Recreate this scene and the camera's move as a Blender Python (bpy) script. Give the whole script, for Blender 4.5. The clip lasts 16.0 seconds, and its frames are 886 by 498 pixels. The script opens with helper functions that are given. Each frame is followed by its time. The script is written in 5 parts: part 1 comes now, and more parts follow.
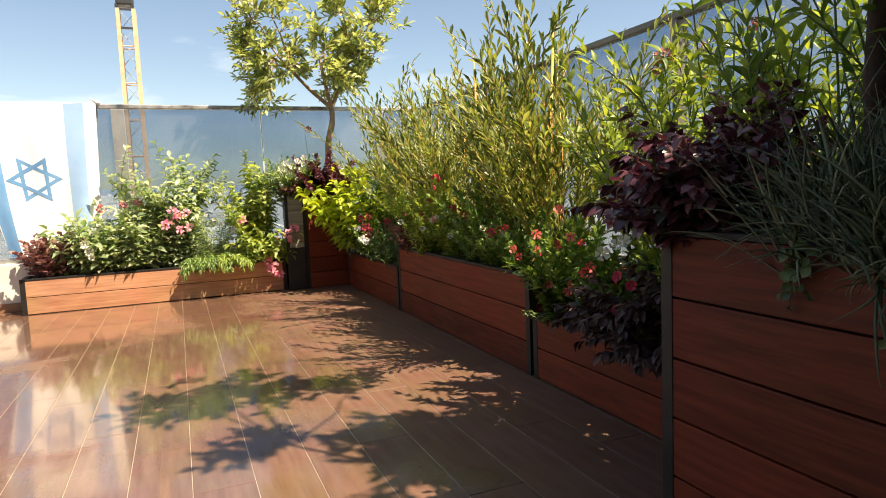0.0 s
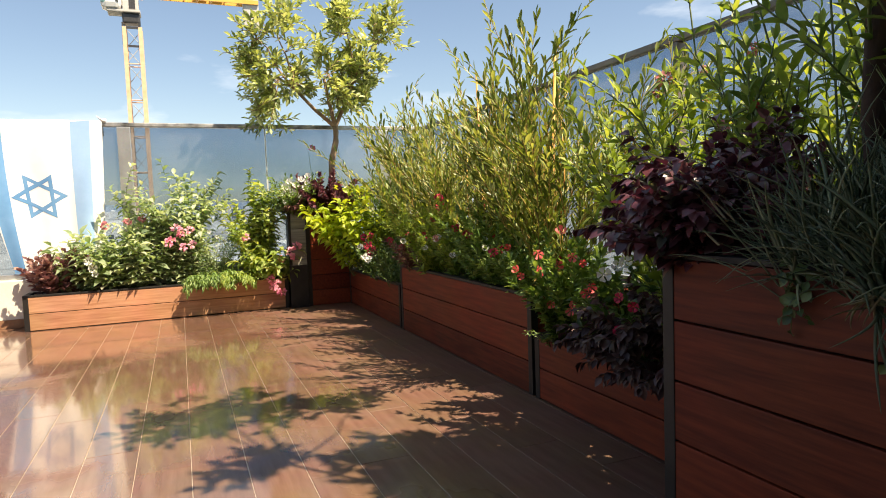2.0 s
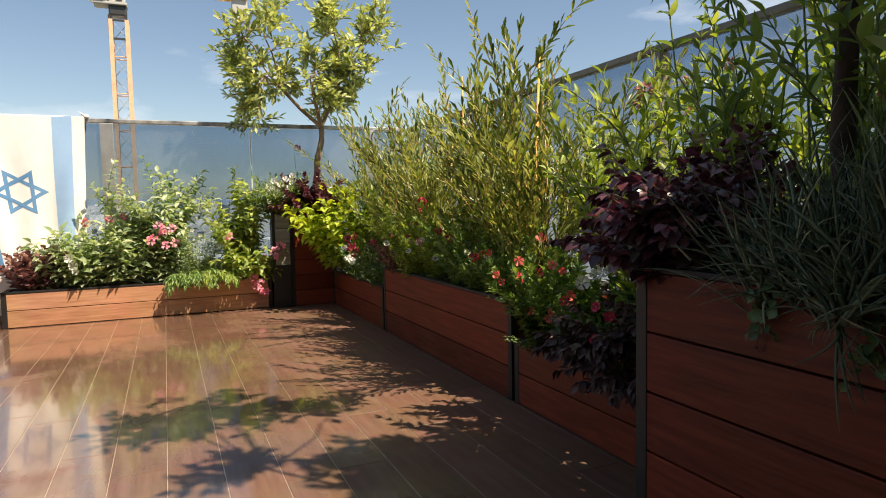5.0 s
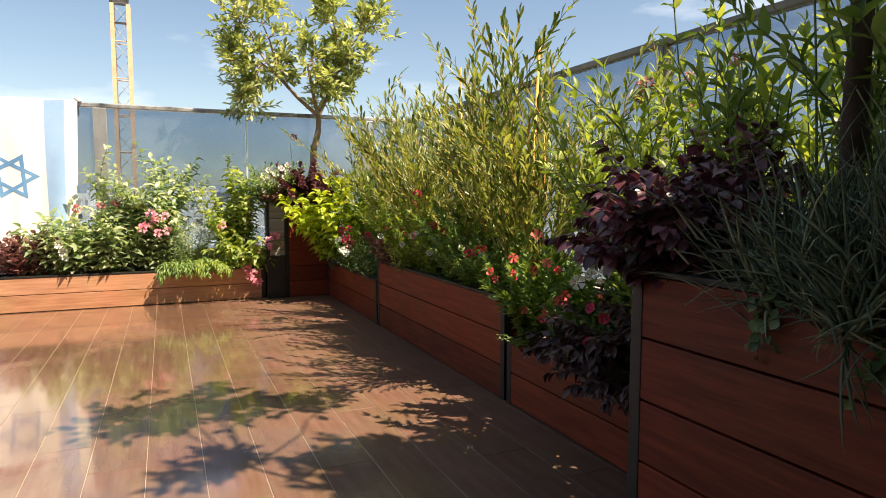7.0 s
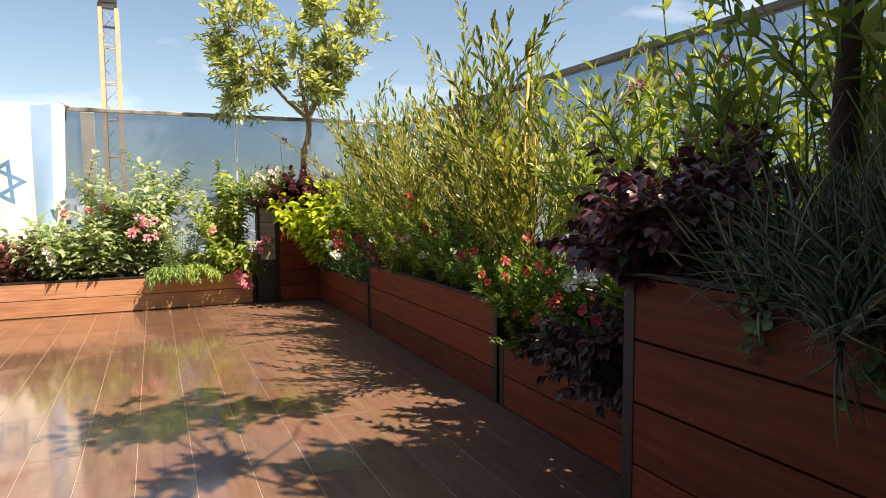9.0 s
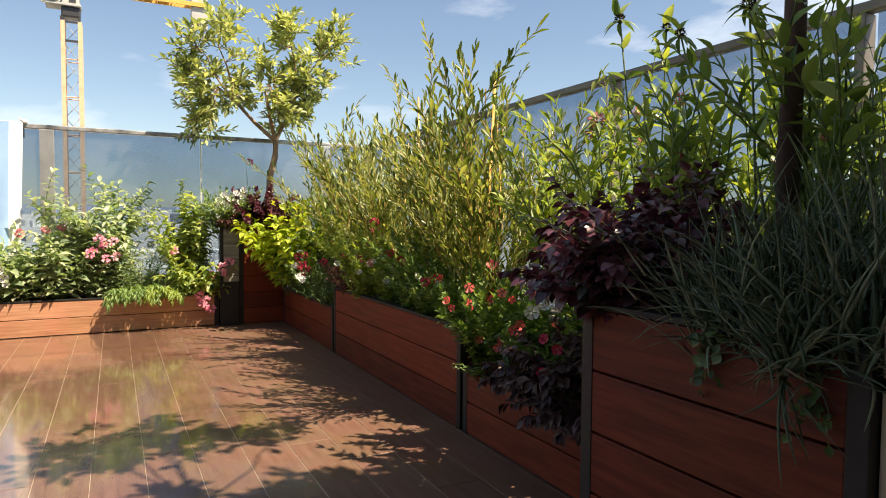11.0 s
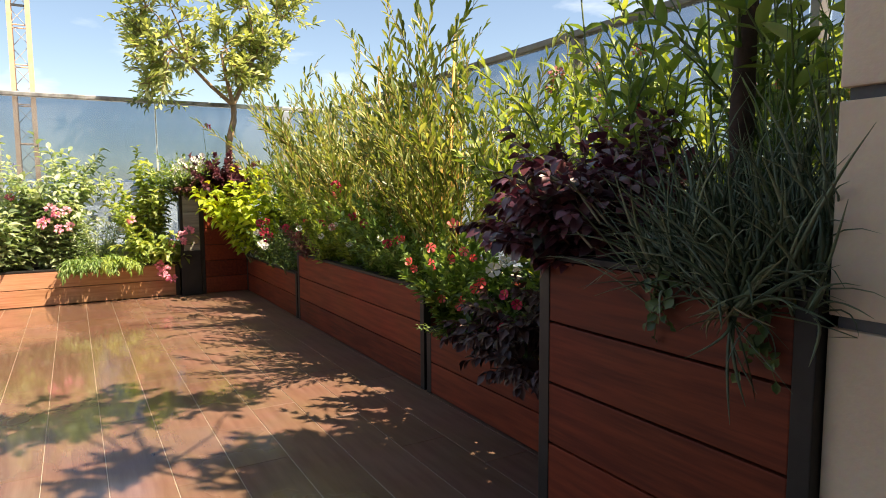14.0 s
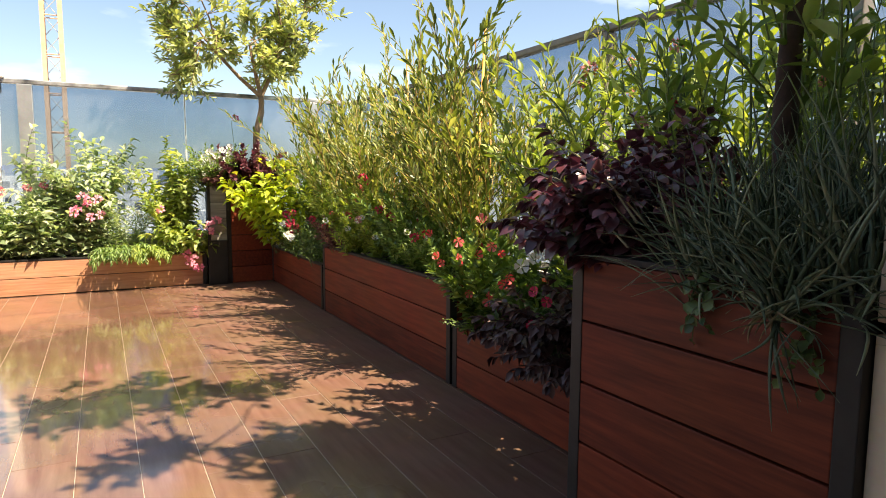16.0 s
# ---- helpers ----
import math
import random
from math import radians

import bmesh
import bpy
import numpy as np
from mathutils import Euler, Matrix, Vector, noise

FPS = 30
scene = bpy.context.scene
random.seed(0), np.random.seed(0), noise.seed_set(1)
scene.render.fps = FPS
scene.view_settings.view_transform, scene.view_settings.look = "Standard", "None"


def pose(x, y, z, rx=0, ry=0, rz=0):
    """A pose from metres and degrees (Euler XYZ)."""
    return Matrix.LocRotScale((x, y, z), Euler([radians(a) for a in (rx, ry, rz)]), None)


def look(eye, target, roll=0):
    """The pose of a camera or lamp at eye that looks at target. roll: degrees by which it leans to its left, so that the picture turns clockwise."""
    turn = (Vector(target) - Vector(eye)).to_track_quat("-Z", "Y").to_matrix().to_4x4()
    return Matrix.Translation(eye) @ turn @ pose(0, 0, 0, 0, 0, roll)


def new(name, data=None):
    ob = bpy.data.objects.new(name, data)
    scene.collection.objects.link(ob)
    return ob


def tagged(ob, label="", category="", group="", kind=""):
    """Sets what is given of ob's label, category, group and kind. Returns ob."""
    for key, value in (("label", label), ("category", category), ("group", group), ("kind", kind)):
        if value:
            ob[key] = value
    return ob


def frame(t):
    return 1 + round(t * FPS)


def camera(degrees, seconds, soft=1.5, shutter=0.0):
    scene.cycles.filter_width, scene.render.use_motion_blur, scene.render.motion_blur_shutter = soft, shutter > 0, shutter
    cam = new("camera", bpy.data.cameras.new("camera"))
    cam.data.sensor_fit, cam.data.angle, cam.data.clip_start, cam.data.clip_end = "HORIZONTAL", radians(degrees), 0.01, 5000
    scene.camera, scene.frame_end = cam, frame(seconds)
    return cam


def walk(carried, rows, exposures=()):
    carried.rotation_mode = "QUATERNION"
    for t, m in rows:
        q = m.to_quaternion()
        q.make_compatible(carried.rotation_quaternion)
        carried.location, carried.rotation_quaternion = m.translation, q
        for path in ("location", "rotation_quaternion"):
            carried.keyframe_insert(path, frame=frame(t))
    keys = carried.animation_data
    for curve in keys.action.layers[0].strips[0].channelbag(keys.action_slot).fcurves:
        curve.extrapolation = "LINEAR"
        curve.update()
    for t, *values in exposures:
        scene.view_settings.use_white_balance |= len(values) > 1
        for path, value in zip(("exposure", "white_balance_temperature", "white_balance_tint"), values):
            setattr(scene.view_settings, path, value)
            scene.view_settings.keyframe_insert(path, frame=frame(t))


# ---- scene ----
cam = camera(70.1, 16.0, 1.0)
PATH = [
    (0, (-0.048, 0.173, 1.015), (0.717, 2.011, 0.821), -2.4),
    (0.5, (-0.049, 0.166, 1.018), (0.711, 2.007, 0.833), -2.2),
    (1, (-0.044, 0.159, 1.015), (0.702, 2.007, 0.848), -2.5),
    (1.5, (-0.044, 0.16, 1.02), (0.736, 1.995, 0.868), -2.2),
    (2, (-0.056, 0.161, 1.028), (0.707, 2.004, 0.889), -2.1),
    (2.5, (-0.056, 0.144, 1.045), (0.703, 1.993, 0.965), -3.4),
    (3, (-0.057, 0.159, 1.032), (0.689, 2.012, 0.933), -3.1),
    (3.5, (-0.053, 0.165, 1.041), (0.691, 2.02, 0.946), -1.8),
    (4, (-0.064, 0.164, 1.055), (0.672, 2.023, 1.007), -3.0),
    (4.5, (-0.076, 0.146, 1.055), (0.636, 2.015, 1.031), -2.5),
    (5, (-0.033, 0.141, 1.058), (0.768, 1.968, 0.915), -1.2),
    (5.2, (-0.034, 0.14, 1.063), (0.801, 1.955, 0.963), -0.7),
    (7.5, (0.034, 0.217, 1.067), (0.833, 2.042, 0.89), 0.1),
    (8, (0.017, 0.222, 1.065), (0.851, 2.033, 0.908), 1.0),
    (8.2, (0.029, 0.217, 1.065), (0.839, 2.039, 0.907), 0.1),
    (10.3, (0.032, 0.206, 1.095), (0.92, 1.993, 0.962), 0.1),
    (10.5, (0.039, 0.199, 1.102), (0.944, 1.98, 1.008), 0.8),
    (11, (0.032, 0.187, 1.097), (0.955, 1.959, 1.004), 0.4),
    (11.5, (0.056, 0.187, 1.061), (1.001, 1.941, 0.887), -0.9),
    (12, (0.079, 0.191, 1.054), (1.072, 1.917, 0.867), -1.2),
    (12.5, (0.059, 0.198, 1.057), (1.02, 1.94, 0.857), -0.7),
    (13, (0.061, 0.189, 1.065), (1.006, 1.943, 0.895), -0.3),
    (13.5, (0.07, 0.188, 1.057), (1.03, 1.934, 0.88), -0.3),
    (14, (0.082, 0.196, 1.052), (1.086, 1.915, 0.86), -0.4),
    (14.5, (0.081, 0.198, 1.053), (1.099, 1.908, 0.856), -0.1),
    (15, (0.063, 0.185, 1.069), (1.054, 1.916, 0.921), -0.0),
    (15.5, (0.066, 0.186, 1.069), (1.035, 1.926, 0.886), -0.6),
    (16, (0.057, 0.217, 1.063), (1.002, 1.967, 0.847), 0.3),
]
EXPOSURES = [(0, 1.25, 7250, 11), (2.0, 1.2, 7150, 11), (3.5, 1.13, 6850, 10), (4.0, 0.90, 6700, 8), (4.5, 0.92, 6700, 8), (5.0, 0.85, 6950, 10), (7.5, 1.2, 7150, 11), (10.5, 1.1, 6950, 11), (12.0, 1.3, 7150, 12), (14.5, 1.47, 7150, 12), (16, 1.55, 7100, 12)]
walk(cam, [(t, look(eye, target, roll)) for t, eye, target, roll in PATH], EXPOSURES)

# ---- world, sun ----
SUN_WAY = Vector((-0.40, 0.48, -1.0)).normalized()
world = bpy.data.worlds.new("world")
scene.world = world
world.use_nodes = True
wn, wl = world.node_tree.nodes, world.node_tree.links
wn.clear()
w_out, w_bg, sky = wn.new("ShaderNodeOutputWorld"), wn.new("ShaderNodeBackground"), wn.new("ShaderNodeTexSky")
sky.sky_type, sky.sun_disc = "NISHITA", False
sky.sun_elevation, sky.sun_rotation = radians(58), radians(140)
sky.air_density, sky.dust_density, sky.ozone_density = 1.0, 0.5, 0.7
w_geo, w_map, w_noise, w_ramp, w_mix = (wn.new(k) for k in ("ShaderNodeTexCoord", "ShaderNodeMapping", "ShaderNodeTexNoise", "ShaderNodeValToRGB", "ShaderNodeMixRGB"))
w_map.inputs["Scale"].default_value = (2.2, 2.2, 7.0)
w_map.inputs["Location"].default_value = (0.35, 0.2, 0.0)
w_noise.inputs["Scale"].default_value, w_noise.inputs["Detail"].default_value, w_noise.inputs["Roughness"].default_value = 1.6, 6.0, 0.55
w_ramp.color_ramp.elements[0].position, w_ramp.color_ramp.elements[1].position = 0.53, 0.84
w_ramp.color_ramp.elements[0].color, w_ramp.color_ramp.elements[1].color = (0, 0, 0, 1), (0.75, 0.75, 0.75, 1)
w_mix.inputs[2].default_value = (9.0, 9.4, 10.0, 1)
wl.new(w_geo.outputs["Generated"], w_map.inputs[0])
wl.new(w_map.outputs[0], w_noise.inputs["Vector"])
wl.new(w_noise.outputs["Fac"], w_ramp.inputs[0])
wl.new(w_ramp.outputs[0], w_mix.inputs[0])
wl.new(sky.outputs[0], w_mix.inputs[1])
wl.new(w_mix.outputs[0], w_bg.inputs[0])
wl.new(w_bg.outputs[0], w_out.inputs[0])
w_bg.inputs[1].default_value = 0.075

sun = new("sun", bpy.data.lights.new("sun", "SUN"))
sun.data.energy, sun.data.angle, sun.data.color = 5.0, radians(0.55), (1.0, 0.87, 0.68)
sun.matrix_world = look((0, 0, 20), Vector((0, 0, 20)) + SUN_WAY)


# ---- materials ----
def material(name):
    m = bpy.data.materials.new(name)
    m.use_nodes = True
    t = m.node_tree
    return m, t.nodes, t.links, t.nodes["Principled BSDF"]


def ramp_node(nodes, stops):
    r = nodes.new("ShaderNodeValToRGB")
    e = r.color_ramp.elements
    while len(e) < len(stops):
        e.new(0.5)
    for k, (p, c) in zip(e, stops):
        k.position, k.color = p, (*c, 1)
    return r


def noise_node(nodes, links, scale, detail=4.0, stretch=(1, 1, 1), rough=0.6, coord="Object"):
    tc, mp, nz = nodes.new("ShaderNodeTexCoord"), nodes.new("ShaderNodeMapping"), nodes.new("ShaderNodeTexNoise")
    mp.inputs["Scale"].default_value = stretch
    nz.inputs["Scale"].default_value, nz.inputs["Detail"].default_value, nz.inputs["Roughness"].default_value = scale, detail, rough
    links.new(tc.outputs[coord], mp.inputs[0])
    links.new(mp.outputs[0], nz.inputs["Vector"])
    return nz


def bump_node(nodes, links, bsdf, height, strength=0.3, distance=0.005):
    b = nodes.new("ShaderNodeBump")
    b.inputs["Strength"].default_value, b.inputs["Distance"].default_value = strength, distance
    links.new(height, b.inputs["Height"])
    links.new(b.outputs[0], bsdf.inputs["Normal"])
    return b


def mixed(nodes, links, fac, a, b, mode="MIX"):
    m = nodes.new("ShaderNodeMixRGB")
    m.blend_type = mode
    for s, v in ((0, fac), (1, a), (2, b)):
        if isinstance(v, (int, float)):
            m.inputs[s].default_value = v
        elif isinstance(v, tuple):
            m.inputs[s].default_value = (*v, 1)
        else:
            links.new(v, m.inputs[s])
    return m.outputs[0]


def plain(name, c1, c2, rough=0.6, metal=0.0, scale=8.0, bump=0.2, fine=60.0):
    m, n, l, b = material(name)
    big, small = noise_node(n, l, scale), noise_node(n, l, fine, 3.0)
    r = ramp_node(n, [(0.3, c1), (0.7, c2)])
    l.new(big.outputs["Fac"], r.inputs[0])
    col = mixed(n, l, 0.25, r.outputs[0], small.outputs["Color"], "SOFT_LIGHT")
    l.new(col, b.inputs["Base Color"])
    b.inputs["Roughness"].default_value, b.inputs["Metallic"].default_value = rough, metal
    bump_node(n, l, b, small.outputs["Fac"], bump, 0.002)
    return m


def wood(name, dark, light, rough=0.45, along=0):
    """Oiled boards: long grain, colour by piece."""
    m, n, l, b = material(name)
    st = [14.0, 14.0, 14.0]
    st[along] = 0.9
    grain, blotch = noise_node(n, l, 3.2, 7.0, tuple(st)), noise_node(n, l, 1.7, 3.0)
    info = n.new("ShaderNodeObjectInfo")
    add = n.new("ShaderNodeMath")
    add.operation = "MULTIPLY_ADD"
    add.inputs[1].default_value, add.inputs[2].default_value = 0.26, -0.13
    l.new(info.outputs["Random"], add.inputs[0])
    add2 = n.new("ShaderNodeMath")
    l.new(add.outputs[0], add2.inputs[0])
    l.new(grain.outputs["Fac"], add2.inputs[1])
    r = ramp_node(n, [(0.28, dark), (0.74, light)])
    l.new(add2.outputs[0], r.inputs[0])
    col = mixed(n, l, 0.30, r.outputs[0], blotch.outputs["Color"], "SOFT_LIGHT")
    l.new(col, b.inputs["Base Color"])
    rr = n.new("ShaderNodeMapRange")
    rr.inputs[3].default_value, rr.inputs[4].default_value = rough - 0.12, rough + 0.15
    l.new(blotch.outputs["Fac"], rr.inputs[0])
    l.new(rr.outputs[0], b.inputs["Roughness"])
    b.inputs["Specular IOR Level"].default_value = 0.3
    bump_node(n, l, b, grain.outputs["Fac"], 0.25, 0.003)
    return m


def leafy(name, a, b_, c, rough=0.42, glow=0.35, gloss=0.5, through_tint=(1.5, 1.35, 0.55)):
    """Leaf colours from a to c, one for each leaf, with light passing through."""
    m, n, l, b = material(name)
    geo = n.new("ShaderNodeNewGeometry")
    r = ramp_node(n, [(0.0, a), (0.55, b_), (1.0, c)])
    l.new(geo.outputs["Random Per Island"], r.inputs[0])
    nz = noise_node(n, l, 90.0, 2.0)
    col = mixed(n, l, 0.25, r.outputs[0], nz.outputs["Color"], "SOFT_LIGHT")
    l.new(col, b.inputs["Base Color"])
    b.inputs["Roughness"].default_value = rough
    b.inputs["Specular IOR Level"].default_value = gloss
    tr, mx, out = n.new("ShaderNodeBsdfTranslucent"), n.new("ShaderNodeMixShader"), n["Material Output"]
    warm = mixed(n, l, 1.0, col, through_tint, "MULTIPLY")
    l.new(warm, tr.inputs[0])
    mx.inputs[0].default_value = glow
    l.new(b.outputs[0], mx.inputs[1])
    l.new(tr.outputs[0], mx.inputs[2])
    l.new(mx.outputs[0], out.inputs[0])
    return m


def petal(name, c1, c2):
    m, n, l, b = material(name)
    info = n.new("ShaderNodeObjectInfo")
    r = ramp_node(n, [(0.0, c1), (1.0, c2)])
    l.new(info.outputs["Random"], r.inputs[0])
    nz = noise_node(n, l, 60.0, 2.0)
    l.new(mixed(n, l, 0.2, r.outputs[0], nz.outputs["Color"], "SOFT_LIGHT"), b.inputs["Base Color"])
    b.inputs["Roughness"].default_value = 0.6
    tr, mx, out = n.new("ShaderNodeBsdfTranslucent"), n.new("ShaderNodeMixShader"), n["Material Output"]
    l.new(r.outputs[0], tr.inputs[0])
    mx.inputs[0].default_value = 0.35
    l.new(b.outputs[0], mx.inputs[1])
    l.new(tr.outputs[0], mx.inputs[2])
    l.new(mx.outputs[0], out.inputs[0])
    return m


def wet_tile():
    """Wood-look porcelain planks, hosed down: films of water mirror the sky, the strip by the planters has dried."""
    m, n, l, b = material("wet_wood_look_tile")
    info = n.new("ShaderNodeObjectInfo")
    grain = noise_node(n, l, 3.0, 6.0, (9, 1.0, 1))
    blotch = noise_node(n, l, 2.2, 4.0)
    r = ramp_node(n, [(0.2, (0.120, 0.063, 0.041)), (0.55, (0.168, 0.096, 0.067)), (0.9, (0.212, 0.127, 0.092))])
    add, half = n.new("ShaderNodeMath"), n.new("ShaderNodeMath")
    half.operation = "MULTIPLY_ADD"
    half.inputs[1].default_value, half.inputs[2].default_value = 0.12, -0.06
    l.new(info.outputs["Random"], half.inputs[0])
    l.new(half.outputs[0], add.inputs[0])
    l.new(grain.outputs["Fac"], add.inputs[1])
    l.new(add.outputs[0], r.inputs[0])
    l.new(mixed(n, l, 0.35, r.outputs[0], blotch.outputs["Color"], "SOFT_LIGHT"), b.inputs["Base Color"])
    geo = n.new("ShaderNodeNewGeometry")
    pud, axes, dry, wet = n.new("ShaderNodeTexNoise"), n.new("ShaderNodeSeparateXYZ"), n.new("ShaderNodeMapRange"), n.new("ShaderNodeMath")
    pud.inputs["Scale"].default_value, pud.inputs["Detail"].default_value, pud.inputs["Roughness"].default_value = 1.5, 4.0, 0.55
    l.new(geo.outputs["Position"], pud.inputs["Vector"])
    l.new(geo.outputs["Position"], axes.inputs[0])
    dry.inputs[1].default_value, dry.inputs[2].default_value, dry.inputs[3].default_value, dry.inputs[4].default_value = 0.30, 1.05, 0.09, -0.24
    l.new(axes.outputs["X"], dry.inputs[0])
    l.new(dry.outputs[0], wet.inputs[0])
    l.new(pud.outputs["Fac"], wet.inputs[1])
    for socket, lo, hi in (("Roughness", 0.42, 0.12), ("Coat Weight", 0.05, 1.0), ("Coat Roughness", 0.20, 0.075)):
        rr = n.new("ShaderNodeMapRange")
        rr.inputs[1].default_value, rr.inputs[2].default_value = 0.36, 0.56
        rr.inputs[3].default_value, rr.inputs[4].default_value = lo, hi
        l.new(wet.outputs[0], rr.inputs[0])
        l.new(rr.outputs[0], b.inputs[socket])
    b.inputs["Specular IOR Level"].default_value = 0.12
    b.inputs["Coat IOR"].default_value = 1.5
    ripple = n.new("ShaderNodeTexNoise")
    ripple.inputs["Scale"].default_value, ripple.inputs["Detail"].default_value = 9.0, 4.0
    l.new(geo.outputs["Position"], ripple.inputs["Vector"])
    bump_node(n, l, b, ripple.outputs["Fac"], 0.22, 0.004)
    return m


def glass(name, tint):
    m, n, l, b = material(name)
    out = n["Material Output"]
    tr, gl, mx, fr = n.new("ShaderNodeBsdfTransparent"), n.new("ShaderNodeBsdfGlossy"), n.new("ShaderNodeMixShader"), n.new("ShaderNodeLayerWeight")
    nz = noise_node(n, l, 1.5, 4.0)
    r = ramp_node(n, [(0.3, tint), (0.75, tuple(c * 1.12 for c in tint))])
    l.new(nz.outputs["Fac"], r.inputs[0])
    l.new(r.outputs[0], tr.inputs[0])
    gl.inputs["Roughness"].default_value = 0.02
    power, scale = n.new("ShaderNodeMath"), n.new("ShaderNodeMath")
    power.operation, scale.operation = "POWER", "MULTIPLY_ADD"
    power.inputs[1].default_value = 5.0
    scale.inputs[1].default_value, scale.inputs[2].default_value = 0.9, 0.03
    l.new(fr.outputs["Facing"], power.inputs[0])
    l.new(power.outputs[0], scale.inputs[0])
    l.new(scale.outputs[0], mx.inputs[0])
    l.new(tr.outputs[0], mx.inputs[1])
    l.new(gl.outputs[0], mx.inputs[2])
    dirt, dm, thin, both = n.new("ShaderNodeBsdfDiffuse"), n.new("ShaderNodeMixShader"), n.new("ShaderNodeBsdfTranslucent"), n.new("ShaderNodeMixShader")
    film = noise_node(n, l, 2.5, 6.0, (1, 1, 0.4))
    fr2 = n.new("ShaderNodeMapRange")
    fr2.inputs[1].default_value, fr2.inputs[2].default_value = 0.3, 0.8
    fr2.inputs[3].default_value, fr2.inputs[4].default_value = 0.05, 0.13
    l.new(film.outputs["Fac"], fr2.inputs[0])
    dirt.inputs[0].default_value, thin.inputs[0].default_value = (0.70, 0.71, 0.72, 1), (0.70, 0.71, 0.72, 1)
    both.inputs[0].default_value = 0.5
    l.new(dirt.outputs[0], both.inputs[1])
    l.new(thin.outputs[0], both.inputs[2])
    l.new(fr2.outputs[0], dm.inputs[0])
    l.new(mx.outputs[0], dm.inputs[1])
    l.new(both.outputs[0], dm.inputs[2])
    l.new(dm.outputs[0], out.inputs[0])
    return m


M_TILE = wet_tile()
M_GROUT = plain("pale_grout", (0.40, 0.31, 0.23), (0.52, 0.41, 0.32), 0.3)
M_GROUT.node_tree.nodes["Principled BSDF"].inputs["Coat Weight"].default_value = 1.0
M_GROUT.node_tree.nodes["Principled BSDF"].inputs["Coat Roughness"].default_value = 0.06
# One hardwood in two tones: shade darkens the first, sunlight lightens the second.
M_BOARD_SHADED = wood("oiled_hardwood_shaded", (0.086, 0.0128, 0.0047), (0.222, 0.039, 0.0135), 0.62, 1)
M_BOARD_SUNLIT = wood("oiled_hardwood_sunlit", (0.28, 0.125, 0.062), (0.53, 0.285, 0.165), 0.55, 0)
M_GREYWOOD = wood("weathered_board", (0.16, 0.14, 0.12), (0.34, 0.31, 0.28), 0.7, 0)
M_STEEL = plain("dark_steel", (0.010, 0.0095, 0.0095), (0.024, 0.021, 0.020), 0.55, 0.2, 9.0)
M_SOIL = plain("potting_soil", (0.02, 0.013, 0.009), (0.055, 0.038, 0.026), 0.95, 0, 20.0, 0.9, 120.0)
M_PLASTER = plain("white_plaster", (0.66, 0.62, 0.54), (0.78, 0.75, 0.68), 0.85, 0, 3.0, 0.3, 90.0)
M_SKIRT = plain("brown_tile_skirting", (0.22, 0.12, 0.07), (0.34, 0.19, 0.11), 0.35)
M_STONE = plain("beige_stone", (0.60, 0.46, 0.33), (0.72, 0.59, 0.44), 0.75, 0, 2.5, 0.5, 70.0)
M_JOINT = plain("grey_joint", (0.07, 0.07, 0.075), (0.12, 0.12, 0.125), 0.7)
M_ALU = plain("grey_aluminium", (0.42, 0.44, 0.46), (0.58, 0.60, 0.62), 0.35, 0.7, 6.0, 0.1)
M_RAIL = plain("worn_grey_rail", (0.05, 0.055, 0.06), (0.62, 0.63, 0.64), 0.4, 0.5, 5.0, 0.1)
M_GLASS = glass("smoked_glass", (0.50, 0.565, 0.64))
# Railing metal in a darker brown that stands for the east railing's shadowed side.
M_RAIL_SHADED = plain("shadow_side_rail", (0.13, 0.115, 0.10), (0.24, 0.21, 0.18), 0.5, 0.4, 5.0, 0.1)
M_WHITE_CLOTH = plain("white_cloth", (0.74, 0.74, 0.74), (0.84, 0.84, 0.84), 0.9, 0, 4.0, 0.3, 260.0)
M_BLUE_CLOTH = plain("blue_cloth", (0.13, 0.33, 0.62), (0.19, 0.41, 0.70), 0.9, 0, 4.0, 0.3, 260.0)
M_STAR_CLOTH = plain("printed_blue", (0.09, 0.24, 0.46), (0.14, 0.31, 0.54), 0.9, 0, 4.0, 0.3, 260.0)
# Stripe blue lightened to show light passing through the thin cloth.
M_LIT_THROUGH_CLOTH = plain("lit_through_blue_cloth", (0.27, 0.44, 0.70), (0.34, 0.52, 0.77), 0.9, 0, 4.0, 0.3, 260.0)
M_CRANE = plain("yellow_crane_paint", (0.72, 0.38, 0.06), (0.82, 0.47, 0.10), 0.5, 0, 0.8)
# Crane paint paled to carry the haze on mast, jib and apex.
M_CRANE_HAZY = plain("haze_paled_crane_paint", (0.74, 0.42, 0.24), (0.86, 0.56, 0.36), 0.6, 0, 2.0)
M_CAB_GLASS = plain("cab_glass", (0.10, 0.30, 0.30), (0.30, 0.50, 0.48), 0.12, 0, 1.5)
M_CRANE_PALE = plain("white_crane_paint", (0.62, 0.62, 0.60), (0.75, 0.75, 0.73), 0.5, 0, 0.8)
M_CONCRETE = plain("concrete_block", (0.40, 0.39, 0.37), (0.52, 0.51, 0.49), 0.9, 0, 0.6)
M_BLACK = plain("dark_fitting", (0.02, 0.02, 0.022), (0.05, 0.05, 0.055), 0.5)
M_CITY = [plain("white_stucco_" + w, c, tuple(min(v * 1.12, 0.9) for v in c), 0.9, 0, 0.05) for w, c in
          (("a", (0.78, 0.76, 0.72)), ("b", (0.74, 0.72, 0.68)), ("c", (0.78, 0.75, 0.69)), ("d", (0.58, 0.57, 0.55)), ("e", (0.42, 0.42, 0.40)))]
